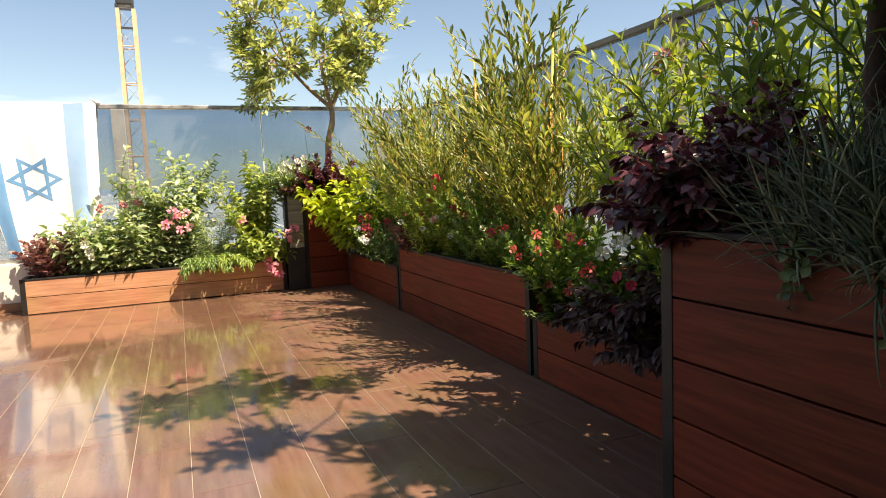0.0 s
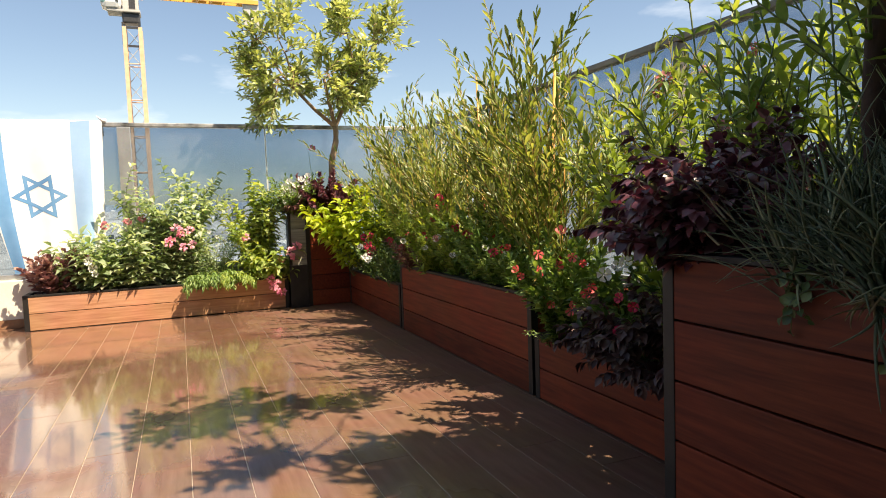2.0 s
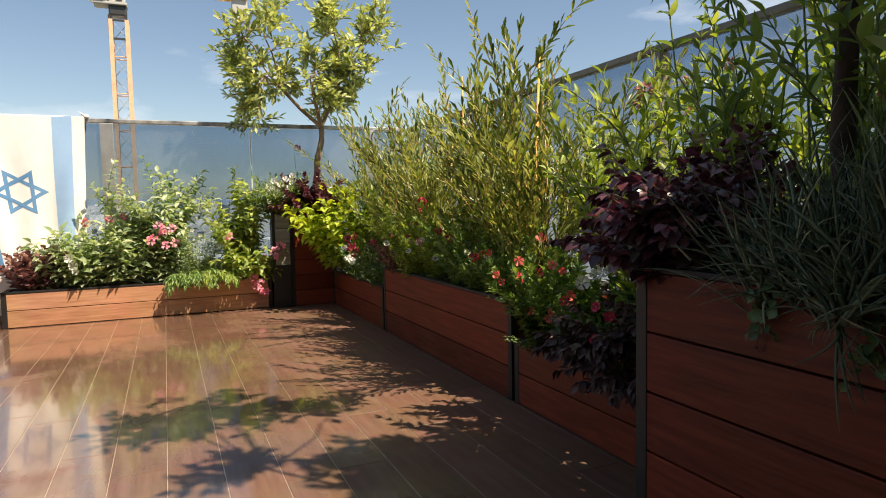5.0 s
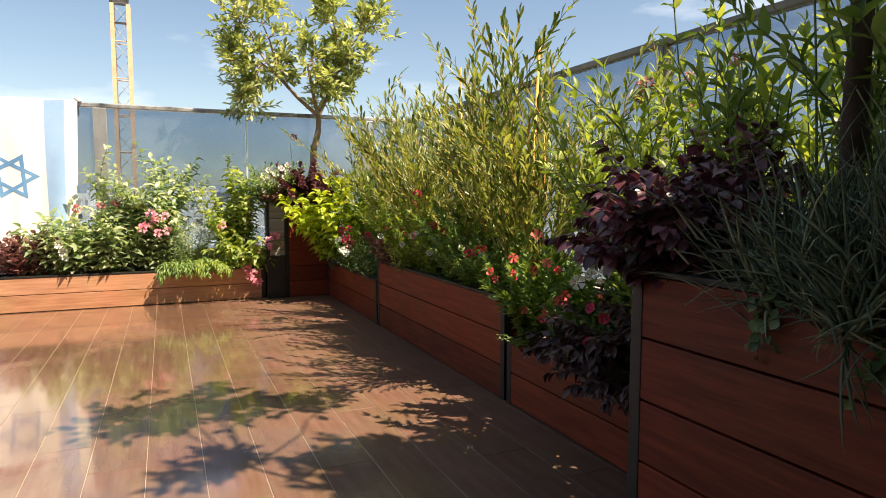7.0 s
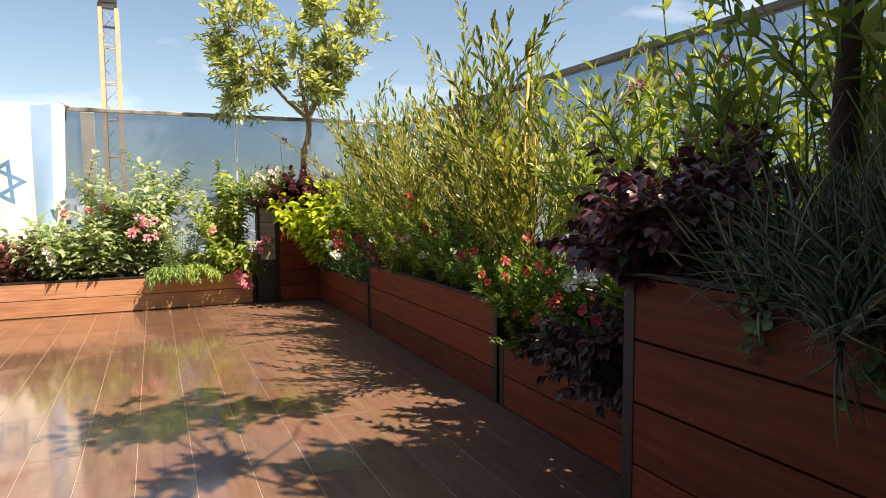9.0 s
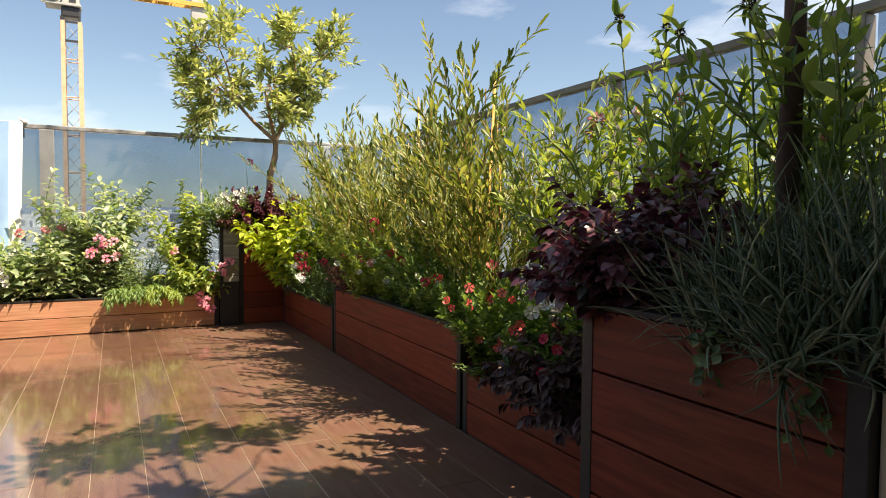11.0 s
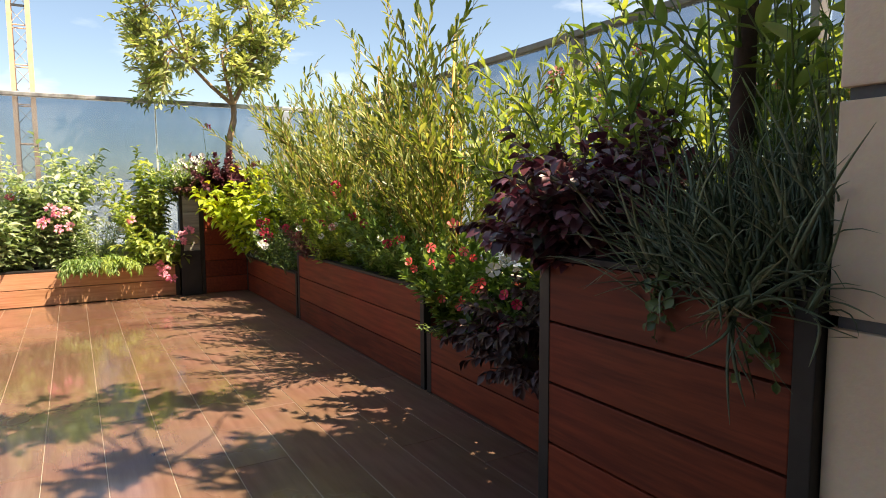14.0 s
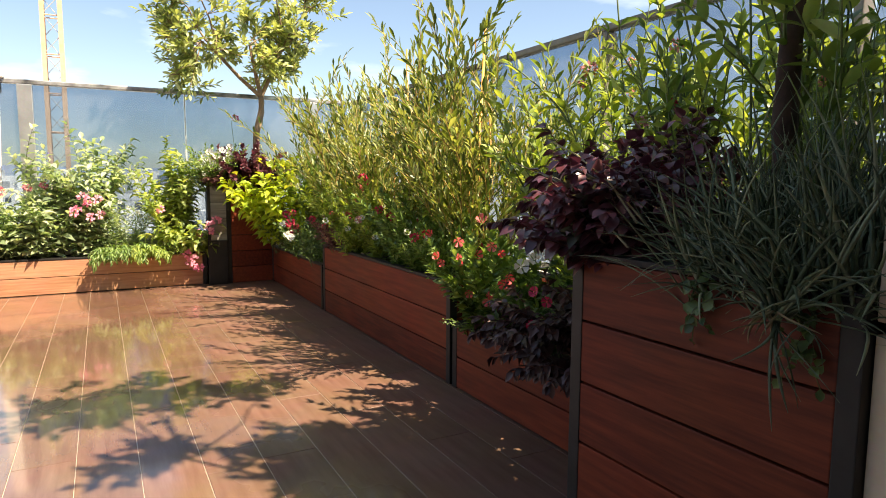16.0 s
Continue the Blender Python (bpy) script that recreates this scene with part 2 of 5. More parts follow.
M_CITY_WINDOW = plain("far_window", (0.05, 0.055, 0.06), (0.10, 0.11, 0.12), 0.3, 0, 0.2)
M_GROUND = plain("far_ground", (0.05, 0.06, 0.055), (0.13, 0.14, 0.13), 1.0, 0, 0.012, 0.0, 0.06)
# Distance haze is mixed into the hills' base colour as blue-grey.
M_HILL = plain("haze_tinted_hills", (0.20, 0.25, 0.32), (0.25, 0.31, 0.38), 1.0, 0, 0.004, 0.0, 0.02)
M_CANE = plain("yellow_cane", (0.55, 0.28, 0.06), (0.74, 0.43, 0.12), 0.42, 0, 12.0)
M_BARK = plain("pale_bark", (0.20, 0.13, 0.08), (0.36, 0.26, 0.17), 0.85, 0, 18.0, 0.8)
M_DARK_BARK = plain("dark_bark", (0.035, 0.02, 0.014), (0.085, 0.05, 0.035), 0.85, 0, 18.0, 0.9)
M_STEM = plain("green_stem", (0.07, 0.11, 0.03), (0.14, 0.18, 0.06), 0.6, 0, 20.0)
M_RED_STEM = plain("reddish_stem", (0.13, 0.05, 0.04), (0.2, 0.09, 0.06), 0.6, 0, 20.0)
M_SHOOT = plain("olive_shoot", (0.30, 0.20, 0.06), (0.52, 0.36, 0.11), 0.5, 0, 14.0)
L_OLIVE = leafy("tree_leaf", (0.15, 0.20, 0.075), (0.38, 0.44, 0.18), (0.63, 0.67, 0.40), 0.34, 0.45, 0.5, (1.3, 1.25, 0.6))
L_WILLOW = leafy("narrow_leaf", (0.065, 0.105, 0.03), (0.20, 0.26, 0.07), (0.44, 0.48, 0.20), 0.36, 0.40, 0.5, (1.4, 1.3, 0.5))
L_PALE = leafy("pale_green_leaf", (0.21, 0.30, 0.16), (0.39, 0.48, 0.29), (0.62, 0.66, 0.50), 0.32, 0.46, 0.6, (1.3, 1.3, 0.7))
L_GREEN = leafy("mid_green_leaf", (0.08, 0.15, 0.04), (0.17, 0.28, 0.075), (0.31, 0.43, 0.15))
L_DEEP = leafy("deep_green_leaf", (0.045, 0.09, 0.03), (0.095, 0.165, 0.055), (0.18, 0.26, 0.10))
L_LIGHT = leafy("light_green_leaf", (0.08, 0.15, 0.04), (0.18, 0.27, 0.075), (0.34, 0.42, 0.15), 0.38, 0.42)
L_FRESH = leafy("fresh_green_leaf", (0.14, 0.22, 0.045), (0.26, 0.36, 0.075), (0.42, 0.50, 0.13), 0.45, 0.42)
L_LIME = leafy("lime_leaf", (0.26, 0.38, 0.03), (0.44, 0.55, 0.05), (0.60, 0.66, 0.11), 0.45, 0.4)
L_SPRIG = leafy("yellow_green_sprig", (0.20, 0.30, 0.07), (0.38, 0.48, 0.14), (0.58, 0.64, 0.30), 0.42, 0.45)
L_PURPLE = leafy("purple_leaf", (0.055, 0.020, 0.026), (0.115, 0.037, 0.050), (0.23, 0.080, 0.098), 0.34, 0.18, 0.7, (1.2, 0.7, 1.0))
L_DUSK = leafy("dusky_leaf", (0.042, 0.022, 0.022), (0.080, 0.040, 0.040), (0.13, 0.078, 0.070), 0.42, 0.12, 0.4, (1.1, 0.8, 0.9))
L_MAROON = leafy("maroon_leaf", (0.12, 0.05, 0.055), (0.25, 0.115, 0.11), (0.36, 0.23, 0.17), 0.55, 0.25, 0.4, (1.1, 0.9, 0.9))
L_GREY = leafy("grey_green_blade", (0.065, 0.10, 0.056), (0.125, 0.17, 0.097), (0.27, 0.31, 0.195), 0.42, 0.2, 0.45, (1.1, 1.2, 0.8))
L_STRAW = leafy("straw_blade", (0.22, 0.19, 0.11), (0.30, 0.26, 0.15), (0.38, 0.33, 0.2), 0.6, 0.2)
P_WHITE = petal("white_petal", (0.78, 0.78, 0.75), (0.84, 0.83, 0.78))
P_PINK = petal("pink_petal", (0.88, 0.28, 0.42), (0.93, 0.50, 0.60))
P_RED = petal("red_petal", (0.85, 0.06, 0.07), (0.94, 0.24, 0.23))
P_ROSE = petal("rose_petal", (0.55, 0.16, 0.20), (0.66, 0.30, 0.32))
P_CRIMSON = petal("crimson_petal", (0.55, 0.02, 0.08), (0.66, 0.05, 0.12))
P_BLUE = petal("violet_petal", (0.16, 0.12, 0.38), (0.24, 0.18, 0.48))


# ---- building helpers ----
def mesh_of(name, verts, faces, mat, smooth=False):
    me = bpy.data.meshes.new(name)
    me.from_pydata([tuple(v) for v in verts], [], [tuple(f) for f in faces])
    me.materials.append(mat)
    if smooth:
        me.polygons.foreach_set("use_smooth", [True] * len(me.polygons))
    me.update()
    return me


def child(name, me, parent, label="", m=None, kind=""):
    ob = new(name, me)
    ob.parent = parent
    if m is not None:
        ob.matrix_local = m
    return tagged(ob, label, kind=kind)


def part(name, bm, mat, parent, label="", smooth=False):
    me = bpy.data.meshes.new(name)
    bm.to_mesh(me)
    bm.free()
    me.materials.append(mat)
    if smooth:
        for p in me.polygons:
            p.use_smooth = True
    return child(name, me, parent, label)


def thing(name, at, label, category, group="", kind="", turn=0.0):
    ob = new(name)
    ob.empty_display_size = 0.1
    ob.matrix_world = pose(*at, 0, 0, turn)
    return tagged(ob, label, category, group, kind)


def box(bm, x0, x1, y0, y1, z0, z1, bevel=0.0):
    r = bmesh.ops.create_cube(bm, size=1.0, matrix=Matrix.LocRotScale(((x0 + x1) / 2, (y0 + y1) / 2, (z0 + z1) / 2), None, (x1 - x0, y1 - y0, z1 - z0)))
    if bevel:
        es = list({e for v in r["verts"] for e in v.link_edges})
        bmesh.ops.bevel(bm, geom=es, offset=bevel, segments=2, affect="EDGES", profile=0.6)
    return bm


def boxed(x0, x1, y0, y1, z0, z1, bevel=0.0):
    return box(bmesh.new(), x0, x1, y0, y1, z0, z1, bevel)


def bar(bm, a, b, r, sides=6, r2=None):
    a, b = Vector(a), Vector(b)
    d = b - a
    m = Matrix.Translation((a + b) / 2) @ d.to_track_quat("Z", "Y").to_matrix().to_4x4()
    bmesh.ops.create_cone(bm, cap_ends=True, segments=sides, radius1=r, radius2=r if r2 is None else r2, depth=d.length, matrix=m)


def structure(name, bm, mat, label):
    me = bpy.data.meshes.new(name)
    bm.to_mesh(me)
    bm.free()
    me.materials.append(mat)
    return tagged(new(name, me), label, name.split("_")[0], kind="structure")


# ---- setting: walls, parapets, building ----
EDGE_X, EDGE_Y, WEST, SOUTH = 2.66, 7.28, -6.0, -2.2
floor = structure("floor", boxed(WEST, EDGE_X, SOUTH, EDGE_Y, -0.30, -0.0022), M_GROUT, "terrace floor of wet wood-look plank tiles")
structure("wall_parapet_north", boxed(WEST - 0.25, EDGE_X + 0.25, EDGE_Y, EDGE_Y + 0.25, -3.0, 0.455, 0.008), M_PLASTER, "low white plastered parapet under the glass railing")
structure("wall_parapet_east", boxed(EDGE_X, EDGE_X + 0.25, SOUTH, EDGE_Y - 0.003, -3.0, 0.455, 0.008), M_PLASTER, "low white plastered parapet behind the planters")
structure("wall_parapet_west", boxed(WEST - 0.25, WEST, SOUTH, EDGE_Y - 0.003, -3.0, 0.455, 0.008), M_PLASTER, "low white plastered parapet closing the terrace")
structure("baseboard", boxed(WEST, -1.46, EDGE_Y - 0.012, EDGE_Y - 0.002, 0.0, 0.085, 0.003), M_SKIRT, "brown tile skirting along the parapet")
# House wall stands out of view; its height cuts the southern sky light.
structure("wall_house", boxed(WEST - 0.25, EDGE_X, SOUTH - 0.3, SOUTH, -0.3, 7.4), M_STONE, "unseen beige stone house wall behind the terrace, raised to block sky")

# Slab out of view, added to keep sky light off the shaded end.
structure("ceiling", boxed(WEST - 0.25, EDGE_X, SOUTH, 0.40, 2.412, 2.60, 0.01), M_PLASTER, "unseen roof slab added to block sky light at the near end")

stone_wall = tagged(new("wall_stone"), "beige stone-clad wall end with dark recessed joints", "wall", kind="structure")
part("backing", boxed(1.23, 2.3, SOUTH, 0.788, -0.02, 2.38), M_JOINT, stone_wall, "dark grey recessed joint backing")
JOINTS = (-0.005, 0.425, 0.815, 1.205, 1.60, 2.0, 2.4)
for z0, z1 in zip(JOINTS, JOINTS[1:]):
    for y0, y1 in ((-0.02, 0.798), (-0.98, -0.032), (SOUTH, -0.992)):
        part("stone_block", boxed(1.215, 2.29, y0, y1, max(z0 + 0.011, 0.0), z1 - 0.011, 0.004), M_STONE, stone_wall)


# ---- glass railing ----
def railing(axis, fixed, start, stop, posts, seams, z0, z1, label, half=0.045, top_mat=None, post_mat=None):
    """A railing along x or y: glass panes between posts, a top rail."""
    rail = thing("glass_railing", (0, 0, 0), label, "railing", kind="structure")

    def slab(a0, a1, d0, d1, b0, b1, bev=0.0):
        return boxed(a0, a1, fixed + d0, fixed + d1, b0, b1, bev) if axis == "x" else boxed(fixed + d0, fixed + d1, a0, a1, b0, b1, bev)
    part("top_rail", slab(start, stop, -0.035, 0.035, z1 - 0.012, z1 + 0.03, 0.008), top_mat or M_RAIL, rail, "worn grey metal top rail")
    part("bottom_channel", slab(start, stop, -0.03, 0.03, z0 + 0.001, z0 + 0.05, 0.005), M_ALU, rail, "aluminium channel")
    for p in posts:
        part("post", slab(p - half, p + half, -0.04, 0.04, z0 + 0.002, z1 - 0.014, 0.006), post_mat or M_ALU, rail, "grey aluminium post")
    cuts = sorted([start, stop, *posts, *seams])
    for a, b in zip(cuts, cuts[1:]):
        g = 0.009 if b in seams else 0.05
        h = 0.009 if a in seams else 0.05
        pane = part("pane", slab(a + h, b - g, -0.005, 0.005, z0 + 0.052, z1 - 0.016), M_GLASS, rail, "smoked glass pane")
        pane.visible_shadow = False
    # White petal material imitates the light caught in the glass edges.
    for s in seams:
        part("seam", slab(s - 0.006, s + 0.006, -0.012, 0.007, z0 + 0.053, z1 - 0.017), P_WHITE, rail, "glass edge joint coloured white as if lit")
    return rail


RAIL_Y, RAIL_Z, RAIL_X = 7.40, 1.95, 2.74
railing("x", RAIL_Y, WEST, RAIL_X - 0.05, [-5.9, -3.28, -0.53, 2.22], [-4.635, -1.885, 0.865], 0.455, RAIL_Z, "smoked glass railing with grey posts on the parapet", 0.062)
railing("y", RAIL_X, SOUTH, RAIL_Y + 0.03, [-1.05, 1.70, 3.13, 5.88, 7.38], [0.3, 4.5], 0.455, RAIL_Z, "smoked glass railing behind the shrubs", 0.02, M_RAIL_SHADED, M_RAIL_SHADED)
railing("y", WEST - 0.12, SOUTH, EDGE_Y - 0.1, [-1.0, 1.7, 4.4], [0.35, 3.05], 0.455, RAIL_Z, "smoked glass railing closing the terrace")


# ---- planters ----
def planter(x0, x1, y0, y1, h, rows, faces, label, board_mat, toe=0.004):
    """A box of boards in a dark steel frame, with a soil bed. faces: which sides carry boards."""
    p = thing("wooden_planter", (x0, y0, 0), label, "planter", "wooden planters")
    w, d = x1 - x0, y1 - y0
    t, s, step = 0.022, 0.04, (h - toe - 0.012) / rows
    part("liner", boxed(t + 0.003, w - t - 0.003, t + 0.003, d - t - 0.003, 0.01, h - 0.10), M_STEEL, p, "black inner liner")
    bed = boxed(t + 0.005, w - t - 0.005, t + 0.005, d - t - 0.005, h - 0.098, h - 0.05)
    part("soil", bed, M_SOIL, p, "dark moist potting soil")
    for i in range(rows):
        a, b = toe + i * step + 0.003, toe + (i + 1) * step - 0.003
        if "w" in faces:
            part("board", boxed(0.0, t, s, d - s, a, b, 0.003), board_mat, p)
        if "s" in faces:
            part("board", boxed(s, w - s, 0.0, t, a, b, 0.003), board_mat, p)
        if "e" in faces:
            part("board", boxed(w - t, w, s, d - s, a, b, 0.003), board_mat, p)
        if "n" in faces:
            part("board", boxed(s, w - s, d - t, d, a, b, 0.003), board_mat, p)
    for cx, cy in ((0, 0), (w - s, 0), (0, d - s), (w - s, d - s)):
        part("corner_post", boxed(cx - 0.003, cx + s - 0.001, cy - 0.003, cy + s - 0.001, 0.0, h - 0.014, 0.003), M_STEEL, p, "dark steel angle post")
    for rx0, rx1, ry0, ry1 in ((-0.004, w, -0.004, s), (-0.004, w, d - s, d), (-0.004, s, s + 0.001, d - s - 0.001), (w - s, w, s + 0.001, d - s - 0.001)):
        part("rim", boxed(rx0, rx1, ry0, ry1, h - 0.012, h + 0.004, 0.002), M_STEEL, p, "dark steel top rim")
    return p


planter(-1.43, 0.972, 6.96, 7.26, 0.33, 2, "swe", "low planter of sunlit orange-brown boards along the parapet", M_BOARD_SUNLIT)
# Corner boards get the dark tone too, for the shade they stand in.
corner = planter(1.17, 1.66, 6.90, 7.26, 1.00, 6, "s", "tall narrow corner planter of reddish and weathered grey boards", M_BOARD_SHADED)
for i in range(6):
    part("side_board", boxed(-0.155, -0.005, 0.004, 0.026, 0.02 + i * 0.163, 0.178 + i * 0.163, 0.003), M_GREYWOOD, corner, "weathered grey board")
part("side_post", boxed(-0.185, -0.157, 0.0, 0.03, 0.0, 1.0, 0.003), M_STEEL, corner, "dark steel angle post")
# Dark sheet added in front of the lower grey boards as their shade.
part("side_shade_sheet", boxed(-0.192, -0.006, -0.022, 0.002, 0.0, 0.45, 0.003), M_STEEL, corner, "dark sheet added for the shade over the lower boards")
part("side_panel", boxed(-0.155, -0.005, 0.03, 0.35, 0.0, 0.97), M_STEEL, corner, "dark inner panel")
planter(1.62, 2.40, 5.19, 6.893, 0.37, 2, "wn", "low planter of reddish boards in shade", M_BOARD_SHADED)
planter(1.62, 2.40, 3.03, 5.16, 0.54, 3, "wsn", "three-board planter of reddish oiled wood", M_BOARD_SHADED)
planter(1.62, 2.40, 1.57, 3.00, 0.34, 2, "w", "low two-board planter between taller ones", M_BOARD_SHADED)
planter(1.19, 2.10, 0.803, 1.56, 0.87, 5, "wn", "tall five-board planter of reddish wood, darkened for shade", M_BOARD_SHADED)


# ---- foliage helpers ----
def rand(a, b):
    return random.uniform(a, b)


def unit(v):
    return v / np.maximum(np.linalg.norm(v, axis=-1, keepdims=True), 1e-9)


def leaf_arrays(P, D, L, W, n=2, fold=0.25, droop=0.2, shape=0.45, seed=0, up=(0, 0, 1), jitter=0.35, tip=0.0):
    """Leaves as creased strips: bases P, ways D, lengths L, widths W; n pieces along each. Returns verts and faces."""
    rs = np.random.RandomState(seed)
    P, D = np.asarray(P, float), unit(np.asarray(D, float))
    k = len(P)
    L, W = np.broadcast_to(np.asarray(L, float), (k,)), np.broadcast_to(np.asarray(W, float), (k,))
    ref = np.asarray(up, float) + rs.normal(0, jitter, (k, 3))
    side = unit(np.cross(D, ref))
    top = unit(np.cross(side, D))
    rows, faces = [], []
    ts = np.linspace(0, 1, n + 1)
    for t in ts:
        c = P + D * (L * t)[:, None] - top * (L * droop * t * t)[:, None]
        w = W * 0.5 * (np.sin(np.pi * t ** (0.69 / -np.log(shape))) if 0 < t < 1 else (0.10 if t == 0 else tip))
        lift = top * (np.abs(w) * fold * 2)[:, None]
        rows.append((c + side * w[:, None] if np.ndim(w) else c + side * w) + lift)
        rows.append(c)
        rows.append((c - side * w[:, None] if np.ndim(w) else c - side * w) + lift)
    V = np.stack(rows, 1).reshape(-1, 3)
    per = 3 * (n + 1)
    cell = []
    for i in range(n):
        a = 3 * i
        cell += [(a, a + 1, a + 4, a + 3), (a + 1, a + 2, a + 5, a + 4)]
    F = (np.arange(k)[:, None, None] * per + np.array(cell)[None]).reshape(-1, 4)
    return V, F


def leaves_part(name, parent, mat, P, D, L, W, label="", **kw):
    if not len(P):
        return None
    V, F = leaf_arrays(P, D, L, W, **kw)
    me = bpy.data.meshes.new(name)
    me.from_pydata(V.tolist(), [], F.tolist())
    me.materials.append(mat)
    me.polygons.foreach_set("use_smooth", [True] * len(me.polygons))
    me.update()
    return child(name, me, parent, label, kind="stuff")


def tubes_part(name, parent, mat, lines, radii, sides=5, label=""):
    """Tapered tubes along polylines, one mesh."""
    verts, faces = [], []
    for pts, (r0, r1) in zip(lines, radii):
        pts = [Vector(p) for p in pts]
        base = len(verts)
        for i, p in enumerate(pts):
            d = (pts[min(i + 1, len(pts) - 1)] - pts[max(i - 1, 0)])
            q = d.to_track_quat("Z", "Y") if d.length > 1e-6 else Euler((0, 0, 0)).to_quaternion()
            r = r0 + (r1 - r0) * i / max(len(pts) - 1, 1)
            for s in range(sides):
                a = 2 * math.pi * s / sides
                verts.append(p + q @ Vector((r * math.cos(a), r * math.sin(a), 0)))
        for i in range(len(pts) - 1):
            for s in range(sides):
                a, b = base + i * sides + s, base + i * sides + (s + 1) % sides
                faces.append((a, b, b + sides, a + sides))
        faces.append(tuple(base + (len(pts) - 1) * sides + s for s in range(sides)))
    return child(name, mesh_of(name, verts, faces, mat, True), parent, label, kind="stuff" if len(lines) > 1 else "")


def stem_line(start, way, length, sag=0.25, wobble=0.12, steps=8):
    """A stem that grows from start along way, wavers and sags."""
    p, d = Vector(start), Vector(way).normalized()
    pts, h = [p.copy()], length / steps
    for i in range(steps):
        d = (d + Vector((rand(-wobble, wobble), rand(-wobble, wobble), rand(-wobble, wobble) * 0.6 - sag / steps * (0.4 + i / steps)))).normalized()
        p = p + d * h
        pts.append(p.copy())
    return pts


def along(pts, f):
    x = f * (len(pts) - 1)
    i = min(int(x), len(pts) - 2)
    return pts[i].lerp(pts[i + 1], x - i), (pts[i + 1] - pts[i]).normalized()


def leaves_on(lines, every, first=0.15, spread=0.9, L=(0.04, 0.06), ratio=(0.3, 0.4), pair=False, lift=0.0, taper=0.35):
    """Leaf bases, ways, lengths and widths along stems, turning by the golden angle."""
    P, D, LL, WW = [], [], [], []
    for pts in lines:
        length = sum((b - a).length for a, b in zip(pts, pts[1:]))
        count = max(2, int(length * (1 - first) / every))
        ang = rand(0, 6.28)
        for i in range(count + 1):
            f = first + (1 - first) * i / count
            p, d = along(pts, min(f, 0.999))
            ax = d.cross(Vector((0.3, 0.2, 1))).normalized() if abs(d.z) < 0.95 else Vector((1, 0, 0))
            ay = d.cross(ax)
            ang += 1.57 if pair else 2.4
            for k in range(2 if pair else 1):
                a = ang + k * math.pi + rand(-0.3, 0.3)
                out = ax * math.cos(a) + ay * math.sin(a)
                sp = spread * rand(0.7, 1.25) * (1 - 0.55 * (f > 0.93))
                w = d + out * sp + Vector((0, 0, lift))
                s = rand(*L) * (1 - taper * f)
                P.append(p[:]), D.append(w[:]), LL.append(s), WW.append(s * rand(*ratio))
    return P, D, LL, WW


def flower_mesh(name, mat, eye_mat, petals=5, cup=0.35, width=0.95):
    """An open flower of unit radius facing +z: broad notched petals and a small eye."""
    verts, faces, mats = [], [], []
    for k in range(petals):
        a = 2 * math.pi * k / petals
        h = math.pi / petals * width
        b = len(verts)
        for r, w, z in ((0.08, 0.5, -0.25), (0.5, 0.75, 0.02), (0.85, 0.95, cup * 0.5), (1.0, 0.55, cup * 0.62)):
            for s in (-1, 0, 1):
                q = a + s * h * w
                rr = r * (0.93 if s == 0 and r > 0.9 else 1.0)
                verts.append((rr * math.cos(q), rr * math.sin(q), z + 0.06 * (s == 0) - 0.05 * k % 2))
        for i in range(3):
            for s in range(2):
                c = b + 3 * i + s
                faces.append((c, c + 3, c + 4, c + 1)), mats.append(0)
    b = len(verts)
    for i in range(6):
        verts.append((0.16 * math.cos(i * 1.047), 0.16 * math.sin(i * 1.047), 0.02))
    verts.append((0, 0, 0.10))
    for i in range(6):
        faces.append((b + i, b + (i + 1) % 6, b + 6)), mats.append(1)
    me = mesh_of(name, verts, faces, mat, True)
    me.materials.append(eye_mat)
    me.polygons.foreach_set("material_index", mats)
    return me


def cluster_mesh(name, mat, count=16, seed=1, size=0.42, flat=0.75):
    """A rounded head of many small petals, of unit radius."""
    rs = np.random.RandomState(seed)
    d = unit(rs.normal(0, 1, (count * 3, 3)) + np.array([0, 0, 0.35]))
    P = d * np.array([1, 1, flat]) * 0.55
    V, F = leaf_arrays(P, d + rs.normal(0, 0.6, d.shape), size * rs.uniform(0.8, 1.3, len(d)), size * 0.9, n=2, fold=0.2, droop=0.1, shape=0.6, seed=seed)
    return mesh_of(name, V, F.tolist(), mat, True)


F_WHITE = flower_mesh("flower", P_WHITE, P_WHITE, 5, 0.8, 0.92)
F_RED = flower_mesh("flower", P_RED, P_RED, 5, 1.3, 0.8)
F_CRIMSON = flower_mesh("flower", P_CRIMSON, P_RED, 5, 0.5)
F_PINK = cluster_mesh("flower_head", P_PINK, 7, 3, 0.85)
F_ROSE = cluster_mesh("flower_head", P_ROSE, 12, 4, 0.5)
F_BLUE = cluster_mesh("flower_head", P_BLUE, 6, 5, 0.4, 1.6)
F_REDHEAD = cluster_mesh("flower_head", P_CRIMSON, 10, 6, 0.5)


def bloom(me, parent, at, size, way=(0, -1, 0.6), label="", loose=0.35):
    """One flower at a place given in the world, facing about the given way."""
    w = Vector(way) + Vector((rand(-loose, loose), rand(-loose, loose), rand(-loose, loose)))
    m = Matrix.Translation(Vector(at) - parent.matrix_world.translation) @ w.to_track_quat("Z", "Y").to_matrix().to_4x4() @ Matrix.Rotation(rand(0, 6.28), 4, "Z") @ Matrix.Scale(size * rand(0.85, 1.15), 4)
    return child("flower", me, parent, label, m)


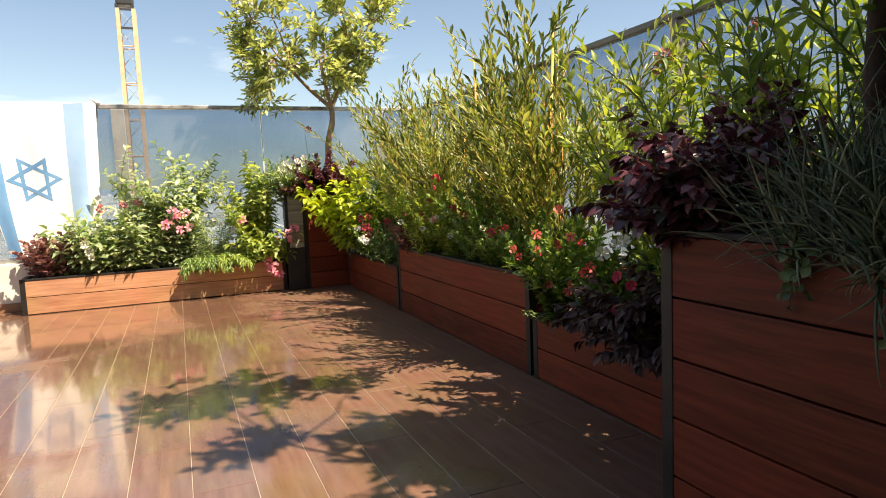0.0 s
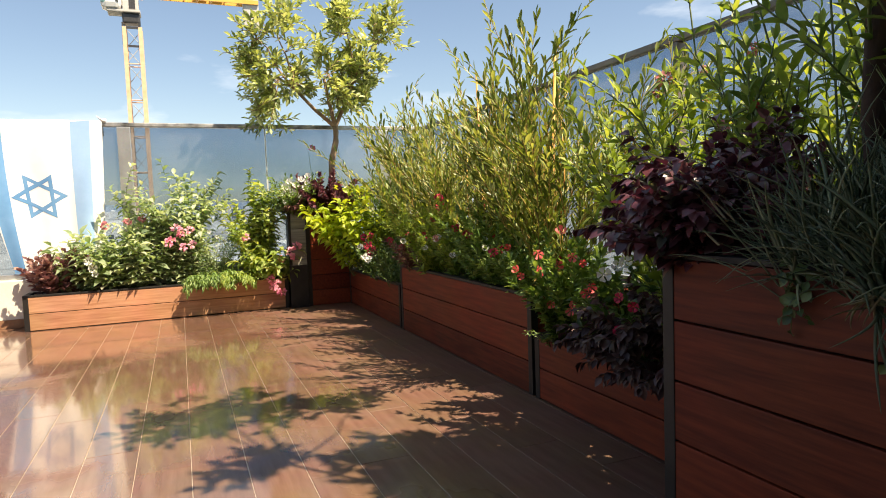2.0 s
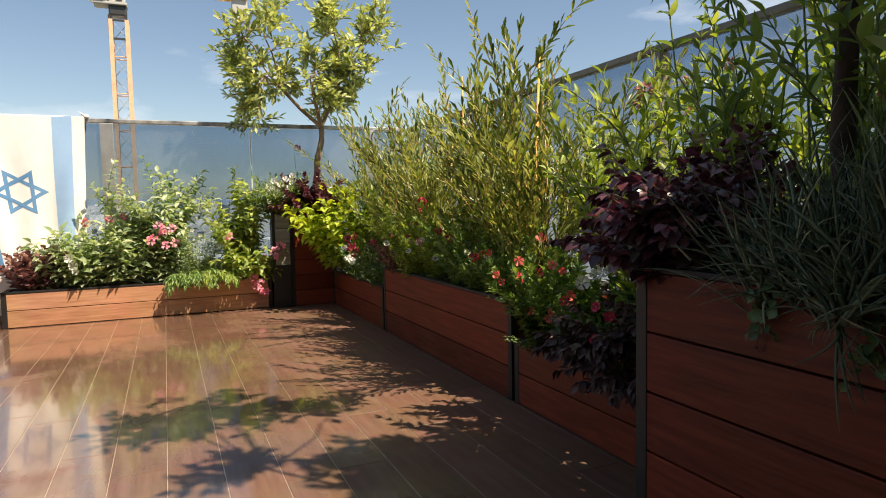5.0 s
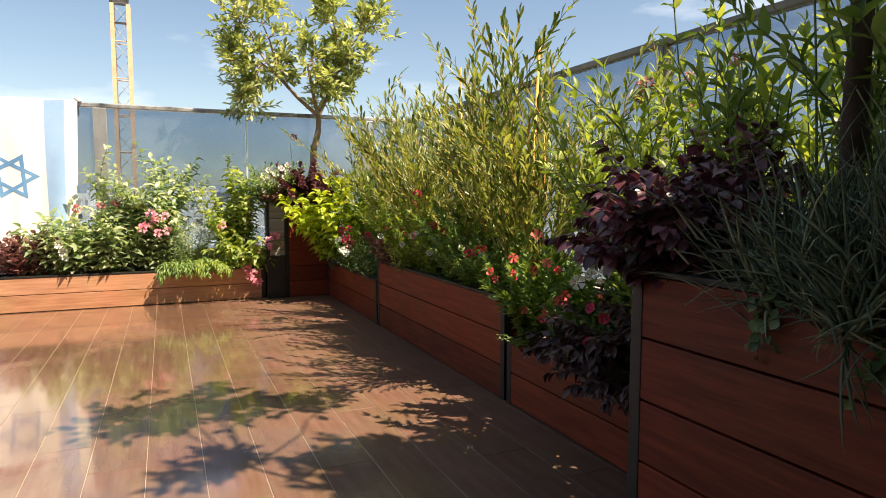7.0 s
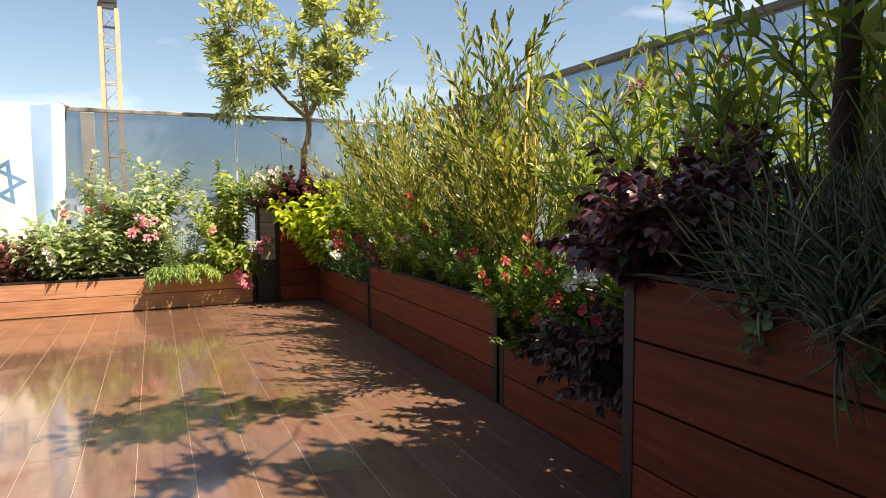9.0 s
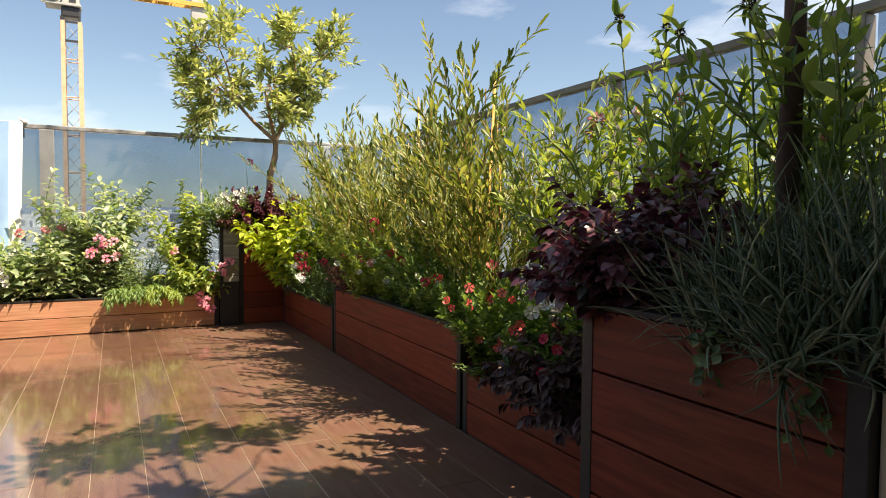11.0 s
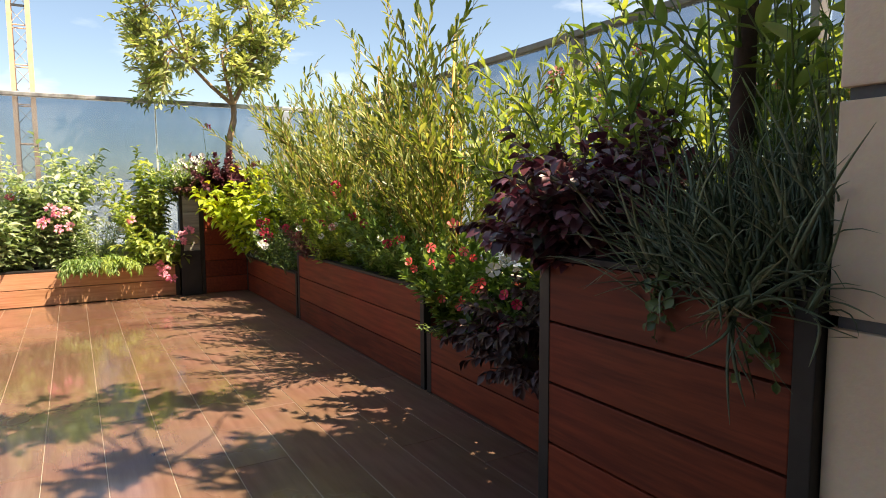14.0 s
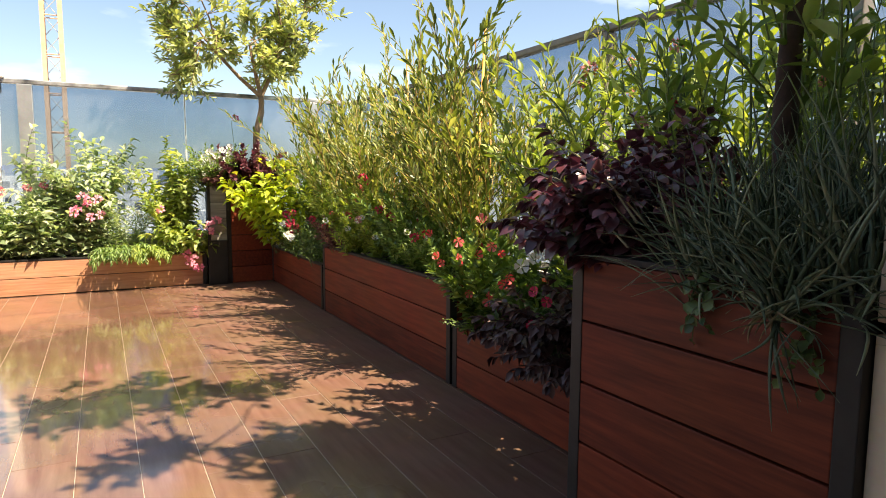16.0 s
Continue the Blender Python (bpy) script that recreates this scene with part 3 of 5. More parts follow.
def shrub(name, at, label, category, leaf_mat, stems=14, height=0.4, lean=0.6, foot=0.06, every=0.02, L=(0.04, 0.07), ratio=(0.35, 0.5),
          sag=0.25, first=0.15, spread=0.9, stem_mat=None, r=0.003, bias=(0, 0, 0), n=2, fold=0.25, droop=0.25, pair=False, lift=0.1, short=0.6,
          group="", shape=0.45, leaf_name="foliage", wobble=0.12, fork=0, taper=0.35, tip=0.0, flat=1.0):
    """A leafy plant: stems fan out of one foot and carry leaves; fork adds side shoots to each stem."""
    every, L, ratio = every * 0.8, (L[0] * 1.25, L[1] * 1.3), (ratio[0] * 1.1, ratio[1] * 1.15)
    ob = thing(name, at, label, category, group)
    lines = []
    for i in range(stems):
        a, o = rand(0, 6.28), rand(0, 1) ** 0.6
        way = Vector((math.cos(a) * o * lean + bias[0], math.sin(a) * o * lean * flat + bias[1], 1.0 + bias[2]))
        q = Vector((math.cos(a) * foot * rand(0.2, 1), math.sin(a) * foot * flat * rand(0.2, 1), 0))
        main = stem_line(q, way, height * rand(short, 1.05), sag, wobble)
        lines.append(main)
        for k in range(fork):
            p, d = along(main, rand(0.25, 0.8))
            b = rand(0, 6.28)
            lines.append(stem_line(p, d + Vector((math.cos(b), math.sin(b), 0.2)) * rand(0.35, 0.7), height * rand(0.2, 0.42), sag * 0.6, wobble, 5))
    tubes_part("stem", ob, stem_mat or M_STEM, lines, [(r, r * 0.4)] * len(lines), 4)
    P, D, LL, WW = leaves_on(lines, every, first, spread, L, ratio, pair, lift, taper)
    leaves_part(leaf_name, ob, leaf_mat, P, D, LL, WW, n=n, fold=fold, droop=droop, shape=shape, seed=random.randint(0, 9999), tip=tip)
    return ob, lines


# ---- deck planks ----
PLANK, LONG = 0.21, 1.205


def plank_mesh(width, length):
    bm = boxed(0, width, 0, length, -0.012, 0.0)
    top = [e for e in bm.edges if all(abs(v.co.z) < 1e-6 for v in e.verts)]
    bmesh.ops.bevel(bm, geom=top, offset=0.0009, segments=1, affect="EDGES")
    me = bpy.data.meshes.new("plank")
    bm.to_mesh(me)
    bm.free()
    me.materials.append(M_TILE)
    return me


FULL_PLANK = plank_mesh(PLANK - 0.0030, LONG - 0.0030)


def lay_planks():
    far = bmesh.new()
    columns = range(-28, 13)
    for c in columns:
        x = -0.073 + c * PLANK
        y = SOUTH - LONG * (0.15 + 0.37 * (c % 3) - 0.12 * (c % 2))
        while y < EDGE_Y:
            a, b = max(y, SOUTH), min(y + LONG, EDGE_Y)
            if b - a > 0.03 and x + PLANK < EDGE_X:
                if b - a > LONG - 0.001 and -3.4 < x < 1.9 and y > 0.3:
                    child("plank", FULL_PLANK, floor, "", Matrix.Translation((x + 0.002, a + 0.002, 0)))
                elif b - a > LONG - 0.001:
                    box(far, x + 0.002, x + PLANK - 0.0025, a + 0.002, b - 0.0025, -0.012, 0.0)
                else:
                    child("plank", plank_mesh(PLANK - 0.0030, b - a - 0.0030), floor, "", Matrix.Translation((x + 0.002, a + 0.002, 0)))
            y += LONG
    tagged(part("far_planks", far, M_TILE, floor), kind="stuff")


lay_planks()


# ---- flag on the railing ----
def cloth_at(u, v, out=0.0):
    left = -1.82 + 0.27 * v ** 1.3
    right = -0.715 - 0.05 * v
    x = left + (right - left) * u
    fold = 0.012 * math.sin(u * 19 + v * 2.0) * (0.3 + v) + 0.010 * math.sin(u * 7.3 - v * 3.1) + 0.05 * max(0, 0.18 - u) * v
    z = RAIL_Z + 0.036 - 1.47 * v + 0.006 * math.sin(u * 23) * (1 - v)
    return (x, RAIL_Y - 0.055 - 0.014 * v + fold * min(1, 3 * v) - out, z)


def cloth_patch(us, vs, out, edge=None):
    verts, faces = [], []
    for j, v in enumerate(vs):
        for u in us:
            uu = edge(u, v) if edge else u
            verts.append(cloth_at(uu, v, out))
    k = len(us)
    for j in range(len(vs) - 1):
        for i in range(k - 1):
            a = j * k + i
            faces.append((a, a + 1, a + k + 1, a + k))
    return verts, faces


flag = thing("flag", (0, 0, 0), "white flag with blue stripes and star draped over the glass railing", "flag")
vs = np.linspace(0, 1, 40)
child("cloth", mesh_of("cloth", *cloth_patch(np.linspace(0, 1, 60), vs, 0.0), M_WHITE_CLOTH, True), flag)
hem = [(x, y, z) for u in np.linspace(0, 1, 60) for x, y, z in [cloth_at(u, 0)]]
hv, hf = [], []
for x, y, z in hem:
    hv += [(x, y, z), (x, RAIL_Y - 0.03, RAIL_Z + 0.046), (x, RAIL_Y + 0.04, RAIL_Z + 0.044), (x, RAIL_Y + 0.055, RAIL_Z - 0.10)]
for i in range(59):
    for j in range(3):
        a = 4 * i + j
        hf.append((a, a + 4, a + 5, a + 1))
child("hem", mesh_of("hem", hv, hf, M_WHITE_CLOTH, True), flag, "cloth folded over the rail")
for lo, hi, blue in (((0.055, 0.0), (0.225, 0.13), M_BLUE_CLOTH), ((0.745, 0.72), (0.90, 0.89), M_LIT_THROUGH_CLOTH)):
    def edge(u, v, lo=lo, hi=hi):
        a, b = lo[0] + (lo[1] - lo[0]) * v, hi[0] + (hi[1] - hi[0]) * v
        return a + (b - a) * u
    child("stripe", mesh_of("stripe", *cloth_patch(np.linspace(0, 1, 12), vs, 0.0012, edge), blue, True), flag, "blue stripe")


def star_part():
    cu, cv, R, wdt = 0.432, 0.50, 0.245, 0.034
    star = child("star", None, flag, "blue six-pointed star")
    for flip in (0, 1):
        ring = []
        for r in (R, R - 2 * wdt):
            ring.append([(r * math.cos(radians(a)), r * math.sin(radians(a))) for a in ((0, 120, 240) if not flip else (180, 300, 60))])
        for i in range(3):
            verts, faces = [], []
            o0, o1, i0, i1 = ring[0][i], ring[0][(i + 1) % 3], ring[1][i], ring[1][(i + 1) % 3]
            for s in np.linspace(0, 1, 14):
                for p, q in ((o0, o1), (i0, i1)):
                    x, z = p[0] + (q[0] - p[0]) * s, p[1] + (q[1] - p[1]) * s
                    verts.append(cloth_at(cu + x / 1.0, cv - z / 1.47, 0.0014 + 0.0010 * flip))
            for k in range(13):
                faces.append((2 * k, 2 * k + 1, 2 * k + 3, 2 * k + 2))
            child("star_bar", mesh_of("star_bar", verts, faces, M_STAR_CLOTH, True), star)
    tie = bmesh.new()
    bmesh.ops.create_icosphere(tie, subdivisions=2, radius=0.022, matrix=Matrix.Translation((-0.70, RAIL_Y - 0.045, RAIL_Z + 0.045)) @ Matrix.Diagonal((1.3, 0.8, 1.0, 1)))
    bar(tie, (-0.72, RAIL_Y - 0.05, RAIL_Z + 0.05), (-0.76, RAIL_Y - 0.06, RAIL_Z + 0.085), 0.010, 6, 0.004)
    part("tie", tie, M_WHITE_CLOTH, flag, "knotted white tie at the rail", True)


star_part()


# ---- construction crane ----
def crane():
    cx, cy, top, ground = -2.83, 60.0, 16.7, -30.0
    c = thing("tower_crane", (cx, cy, ground), "yellow lattice tower crane with white cab beyond the terrace", "crane")
    h, w = top - ground, 0.60
    sec = 3.0
    n = int(h / sec)
    frame_bm, chord_bm, brace_bm = bmesh.new(), boxed(-0.15, 0.15, -0.15, 0.15, 0, sec), bmesh.new()
    for q in (-w, w):
        bar(frame_bm, (-w, q, 0), (w, q, 0), 0.05, 5), bar(frame_bm, (q, -w, 0), (q, w, 0), 0.05, 5)
    bar(brace_bm, (-w, 0, 0), (w, 0, sec / 2), 0.028, 5), bar(brace_bm, (w, 0, sec / 2), (-w, 0, sec), 0.028, 5)
    shared = []
    for nm, b_ in (("mast_section", frame_bm), ("chord", chord_bm), ("brace", brace_bm)):
        me = bpy.data.meshes.new(nm)
        b_.to_mesh(me)
        b_.free()
        me.materials.append(M_CONCRETE if nm == "brace" else M_CRANE_HAZY)
        shared.append(me)
    for i in range(1, n):
        mast = child("mast_section", shared[0], c, "", Matrix.Translation((0.08, 0, h - i * sec)))
        for sx in (-w, w):
            for sy in (-w, w):
                child("chord", shared[1], mast, "", Matrix.Translation((sx, sy, 0)))
        for k in range(4):
            child("brace", shared[2], mast, "", Matrix.Rotation(k * math.pi / 2, 4, "Z") @ Matrix.Translation((0, -w, 0)))
    ring = part("slewing_ring", boxed(-0.62, 0.72, -0.6, 0.6, h + 0.35, h + 1.15, 0.12), M_BLACK, c, "dark slewing ring")
    for sx in (-0.62, 0.62):
        for sy in (-0.62, 0.62):
            part("cage_post", boxed(sx - 0.07, sx + 0.07, sy - 0.07, sy + 0.07, h - 1.6, h + 0.36), M_BLACK, ring)
    for z in (-0.15, -1.65):
        part("cage_rail", boxed(-0.548, 0.548, -0.68, -0.60, h + z, h + z + 0.18), M_BLACK, ring)
    part("platform", boxed(-1.7, 0.78, -0.8, 0.8, h + 1.18, h + 1.38, 0.05), M_CONCRETE, c, "grey platform under the cab")
    turret = part("turret", boxed(-0.55, 0.66, -0.6, 0.6, h + 1.4, h + 2.62, 0.08), M_CONCRETE, c, "grey turret housing")
    part("hatch", boxed(-0.05, 0.42, -0.63, -0.601, h + 1.5, h + 2.35), M_BLACK, turret, "dark hatch")
    cab = part("cab", boxed(-2.15, -0.58, -1.0, 0.6, h + 1.4, h + 3.25, 0.42), M_CRANE_PALE, c, "white operator cab")
    part("window", boxed(-2.17, -1.40, -1.03, 0.3, h + 1.72, h + 3.05, 0.30), M_CAB_GLASS, cab, "greenish cab window")
    for k in range(4):
        part("vent", boxed(-1.0, -0.80, -1.03, -0.96, h + 1.9 + k * 0.26, h + 2.0 + k * 0.26), M_BLACK, cab)
    ap = bmesh.new()
    for s in (-0.4, 0.4):
        bar(ap, (-0.38, s, h + 2.5), (-0.36, s * 0.3, h + 9.5), 0.15, 6), bar(ap, (0.95, s, h + 2.6), (-0.2, s * 0.3, h + 9.5), 0.17, 6)
    part("apex_frame", ap, M_CRANE_HAZY, c)
    cj = bmesh.new()
    box(cj, 0.66, 10.4, -0.5, -0.35, h + 2.72, h + 3.08), box(cj, 0.66, 10.4, 0.35, 0.5, h + 2.72, h + 3.08)
    for i in range(9):
        box(cj, 0.9 + i * 1.1, 1.0 + i * 1.1, -0.35, 0.35, h + 2.75, h + 2.9)
    part("counter_jib", cj, M_CRANE, c)
    part("banner", boxed(1.25, 4.5, -0.6, -0.52, h + 3.08, h + 3.66), M_CRANE_PALE, c, "white banner with dark marks")
    for a, b, z in ((2.3, 2.6, 0.2), (2.7, 2.85, 0.28), (2.95, 3.2, 0.18), (3.3, 3.5, 0.3), (3.6, 3.8, 0.2), (3.9, 4.15, 0.26)):
        part("mark", boxed(a, b, -0.63, -0.601, h + 3.10 + z * 0.3, h + 3.16 + z), M_BLACK, c)
    part("counterweight", boxed(9.1, 10.42, -0.3, 0.45, h + 0.9, h + 3.95, 0.05), M_CONCRETE, c, "grey concrete counterweight")
    part("winch", boxed(6.6, 7.5, -0.4, 0.4, h + 3.08, h + 3.72, 0.1), M_CRANE_PALE, c, "winch housing")
    part("hoist_drum", boxed(5.1, 6.2, -0.3, 0.3, h + 3.08, h + 3.4, 0.12), M_CONCRETE, c, "grey hoist drum")
    gib = bmesh.new()
    bar(gib, (6.75, 0, h + 3.7), (6.45, 0, h + 4.7), 0.10, 5), bar(gib, (6.45, 0, h + 4.7), (5.75, 0, h + 4.62), 0.07, 5), bar(gib, (6.2, 0, h + 4.66), (6.7, 0, h + 4.1), 0.05, 5)
    part("davit", gib, M_CRANE_HAZY, c, "pinkish davit arm")
    jb = bmesh.new()
    z0, span = h + 2.78, 46
    for y in (-0.6, 0.6):
        bar(jb, (-1.2, y, z0), (-span, y, z0 + 1.0), 0.10, 5)
    bar(jb, (-1.2, 0, z0 + 0.85), (-span, 0, z0 + 1.75), 0.10, 5)
    for i in range(30):
        f0, f1 = i / 30, (i + 0.5) / 30
        x0, x1 = -1.2 - (span - 1.2) * f0, -1.2 - (span - 1.2) * f1
        x2 = -1.2 - (span - 1.2) * (i + 1) / 30
        for y in (-0.6, 0.6):
            bar(jb, (x0, y, z0 + f0), (x1, 0, z0 + 0.85 + 0.9 * f1), 0.045, 4), bar(jb, (x1, 0, z0 + 0.85 + 0.9 * f1), (x2, y, z0 + (i + 1) / 30), 0.045, 4)
    part("jib", jb, M_CRANE_HAZY, c)
    tro = bmesh.new()
    for x in (-8.9, -7.8):
        box(tro, x - 0.06, x + 0.06, -0.5, 0.5, h + 2.35, h + 3.0)
    box(tro, -8.96, -7.74, -0.5, 0.5, h + 2.30, h + 2.42), box(tro, -8.8, -8.2, -0.4, 0.4, h + 2.6, h + 2.95)
    part("trolley", tro, M_BLACK, c, "dark trolley under the jib")


crane()


# ---- city beyond the parapet ----
GROUND_Z = -30.0
gv = [(-4000, -4000, 0), (4000, -4000, 0), (4000, 4000, 0), (-4000, 4000, 0)]
gob = tagged(new("ground", mesh_of("ground", gv, [(0, 1, 2, 3)], M_GROUND)), "hazy grey-green city ground far below", "ground", kind="structure")
gob.location.z = GROUND_Z
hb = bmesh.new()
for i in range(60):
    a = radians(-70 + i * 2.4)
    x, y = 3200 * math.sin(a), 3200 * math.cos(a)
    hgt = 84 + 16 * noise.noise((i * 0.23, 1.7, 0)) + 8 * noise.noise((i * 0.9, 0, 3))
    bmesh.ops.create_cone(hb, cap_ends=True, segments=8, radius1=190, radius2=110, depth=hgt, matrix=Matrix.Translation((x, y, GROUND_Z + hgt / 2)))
structure("backdrop_hills", hb, M_HILL, "low hills on the horizon, tinted blue-grey for haze")

WINDOW = bpy.data.meshes.new("window")
_wb = boxed(-0.8, 0.8, -0.1, 0.1, -0.75, 0.75)
_wb.to_mesh(WINDOW)
_wb.free()
WINDOW.materials.append(M_CITY_WINDOW)


def house(x, y, w, d, hgt, mat, near, turn):
    b = thing("apartment_building", (x, y, GROUND_Z), "pale flat-roofed apartment building far below the terrace", "building", "city buildings", turn=turn)
    bm = boxed(-w / 2, w / 2, -d / 2, d / 2, 0, hgt)
    part("wall", bm, mat, b)
    bm = bmesh.new()
    for x0, x1, y0, y1 in ((-w / 2, w / 2, -d / 2, -d / 2 + 0.4), (-w / 2, w / 2, d / 2 - 0.4, d / 2), (-w / 2, -w / 2 + 0.4, -d / 2, d / 2), (w / 2 - 0.4, w / 2, -d / 2, d / 2)):
        box(bm, x0 - 0.05, x1 + 0.05, y0 - 0.05, y1 + 0.05, hgt - 0.2, hgt + 1.0)
    part("roof", bm, mat, b, "parapet round a flat roof")
    part("stair_head", boxed(-2, 2.5, -2, 2, hgt, hgt + 3), mat, b)
    if near:
        floors = int(hgt / 3.2)
        for k in range(max(0, floors - 5), floors):
            for i in range(int(w / 4)):
                child("window", WINDOW, b, "", Matrix.Translation((-w / 2 + 2.2 + i * 4.0, -d / 2 - 0.03, k * 3.2 + 1.9)))
    return b


random.seed(11)
for k in range(330):
    dist = 120 + 900 * rand(0, 1) ** 1.6
    a = radians(rand(-34, 52))
    house(dist * math.sin(a), dist * math.cos(a), rand(14, 30), rand(12, 20), rand(18, 27) if dist < 320 else rand(20, 30 + dist * 0.012), random.choice(M_CITY + M_CITY[:3]), dist < 340, rand(-25, 25))


# ---- trees ----
def tree(name, at, label, trunk, fork, limbs, crown, twigs, leaf_mat, bark, every=0.03, L=(0.05, 0.08), ratio=(0.3, 0.42), r=(0.038, 0.028), twig_len=(0.25, 0.45), n=2, sag=0.15, seed=3, rise=0.15, shape=0.45, blunt=0.0):
    """A tapered trunk through given points, limbs to points of the crown, and twigs with leaves. crown: a function that gives a place in the crown."""
    random.seed(seed)
    ob = thing(name, at, label, "tree")
    tubes_part("trunk", ob, bark, [[Vector(p) for p in trunk]], [r], 10)
    top = Vector(trunk[-1])
    lines = []
    forks = [[top, top.lerp(f, 0.5) + Vector((0, 0, -0.02)), Vector(f)] for f in (Vector(q) for q in fork)]
    for f in forks:
        tubes_part("limb", ob, bark, [f], [(r[1] * 0.8, r[1] * 0.5)], 7)
    for tip in limbs:
        tip = Vector(tip)
        start = min((along(f, k)[0] for f in forks for k in (0.45, 0.7, 0.98)), key=lambda q: (q - tip).length)
        mid = start.lerp(tip, 0.5) + Vector((rand(-0.06, 0.06), rand(-0.06, 0.06), rand(-0.02, 0.06)))
        lines.append([start, start.lerp(mid, 0.5) + Vector((rand(-0.02, 0.02), 0, 0)), mid, mid.lerp(tip, 0.5) + Vector((rand(-0.04, 0.04), rand(-0.04, 0.04), 0.02)), tip])
        tubes_part("branch", ob, bark, lines[-1:], [(r[1] * 0.45, 0.004)], 6)
    shoots = []
    for i in range(twigs):
        goal = crown()
        best = min((along(l, f)[0] for l in lines for f in (0.35, 0.55, 0.75, 0.99)), key=lambda q: (q - goal).length)
        way = goal - best
        if way.length > 0.30:
            lines2 = stem_line(best, way, way.length, 0.05, 0.10, 5)
            shoots.append(lines2)
        else:
            shoots.append(stem_line(best, way + Vector((0, 0, 0.05)), rand(*twig_len), sag, 0.2, 5))
        for k in range(3):
            p, d = along(shoots[-1], rand(0.45, 0.98))
            b = rand(0, 6.28)
            sub = stem_line(p, d * 0.6 + Vector((math.cos(b), math.sin(b), rand(-0.3, 0.7))), rand(*twig_len) * 0.6, sag, 0.15, 4)
            shoots.append(sub)
    tubes_part("twig", ob, bark, shoots, [(0.0045, 0.0015)] * len(shoots), 4)
    P, D, LL, WW = leaves_on(shoots, every, 0.3, 0.75, L, ratio, False, rise, 0.2)
    leaves_part("crown", ob, leaf_mat, P, D, LL, WW, n=n, seed=seed, fold=0.25, droop=0.15, shape=shape, tip=blunt)
    return ob


def olive_crown():
    """Heart-shaped crown: two lobes and a lower skirt to one side."""
    lobe = random.choice(((-0.78, 0, 1.72, 0.26, 0.36), (-0.50, 0, 1.95, 0.28, 0.42), (-0.82, 0, 1.92, 0.2, 0.16), (-0.40, 0, 2.25, 0.18, 0.24), (-0.72, 0, 1.18, 0.15, 0.24), (-0.80, 0, 1.45, 0.2, 0.25), (-0.05, 0, 1.56, 0.28, 0.22), (-0.35, 0, 1.45, 0.22, 0.16), (0.34, 0, 1.48, 0.2, 0.16), (-0.08, 0, 1.85, 0.22, 0.25), (0.28, 0, 1.95, 0.28, 0.45), (0.60, 0, 2.05, 0.30, 0.38), (0.20, 0, 2.30, 0.16, 0.2), (0.55, 0, 1.60, 0.30, 0.26), (0.18, 0, 1.34, 0.24, 0.18), (0.30, 0, 1.70, 0.24, 0.24), (0.78, 0, 2.15, 0.16, 0.22)))
    while True:
        q = Vector((rand(-1, 1), rand(-1, 1), rand(-1, 1)))
        if 0.25 < q.length < 1:
            return Vector((-0.05 + (lobe[0] + q.x * lobe[3]) * 0.94, q.y * 0.5, lobe[2] - 0.12 + q.z * lobe[4]))


tree("slender_tree", (1.54, 7.10, 0.95), "small yellow-green tree with a thin pale trunk in the corner planter",
     [(-0.03, 0, 0), (-0.02, 0, 0.35), (-0.01, 0.01, 0.6), (0.045, 0, 0.82), (0.05, 0, 0.92), (0.045, 0, 0.98)],
     [(-0.38, 0.0, 1.38), (0.28, 0.05, 1.48), (-0.08, -0.1, 1.5)],
     [(-0.40, -0.1, 1.55), (-0.70, 0.1, 1.60), (-0.5, 0.15, 2.05), (-0.75, -0.1, 1.85), (0.22, 0, 2.15), (0.5, -0.1, 1.9), (0.6, 0.1, 1.6), (0.28, 0.2, 1.6), (-0.05, -0.2, 1.5), (0.72, 0.0, 2.1)],
     olive_crown, 185, L_OLIVE, M_BARK, 0.022, (0.085, 0.125), (0.38, 0.50), r=(0.038, 0.030), twig_len=(0.14, 0.24), n=3, seed=5, rise=0.4, shape=0.56, blunt=0.18)


def shade_crown():
    """Loose lobes above the view, set to cast shade: a long bough reaching over the deck, two small sprays and the main
    head over the railing, enlarged to shade the near plants.
    """
    x, y, rx, ry, rz = random.choices(((-0.25, 1.02, 0.47, 0.35, 0.14), (-0.14, 0.22, 0.15, 0.14, 0.10), (0.32, 0.80, 0.12, 0.22, 0.08), (0.58, -0.22, 0.44, 0.44, 0.28)), (0.38, 0.08, 0.05, 0.62))[0]
    while True:
        q = Vector((rand(-1, 1), rand(-1, 1), rand(-1, 1)))
        if q.length < 1 and noise.noise(q * 2.1 + Vector((3.1, 0.4, 7.7))) > -0.05:
            return Vector((x + q.x * rx, y + q.y * ry, 2.0 + q.z * rz))


tree("planter_tree", (1.52, 1.19, 0.80), "small broad-leaved tree with a dark straight trunk in the tall planter",
     [(0, 0, 0), (0.0, 0.0, 0.4), (0.01, 0, 0.8), (0.015, 0.01, 1.25), (0.02, 0.02, 1.5)],
     [(-0.2, 0.3, 1.75), (0.35, 0.0, 1.8)],
     [(-0.16, 0.34, 1.95), (0.30, 0.75, 2.0), (-0.1, 1.0, 1.97), (-0.40, 1.15, 2.0), (-0.55, 1.35, 2.0), (-0.2, 1.4, 2.05), (0.6, -0.2, 2.0), (0.9, 0.0, 2.1), (0.5, 0.1, 2.05), (0.8, -0.25, 2.1)],
     shade_crown, 135, L_GREEN, M_DARK_BARK, 0.03, (0.09, 0.13), (0.45, 0.6), r=(0.034, 0.017), twig_len=(0.14, 0.26), seed=8)


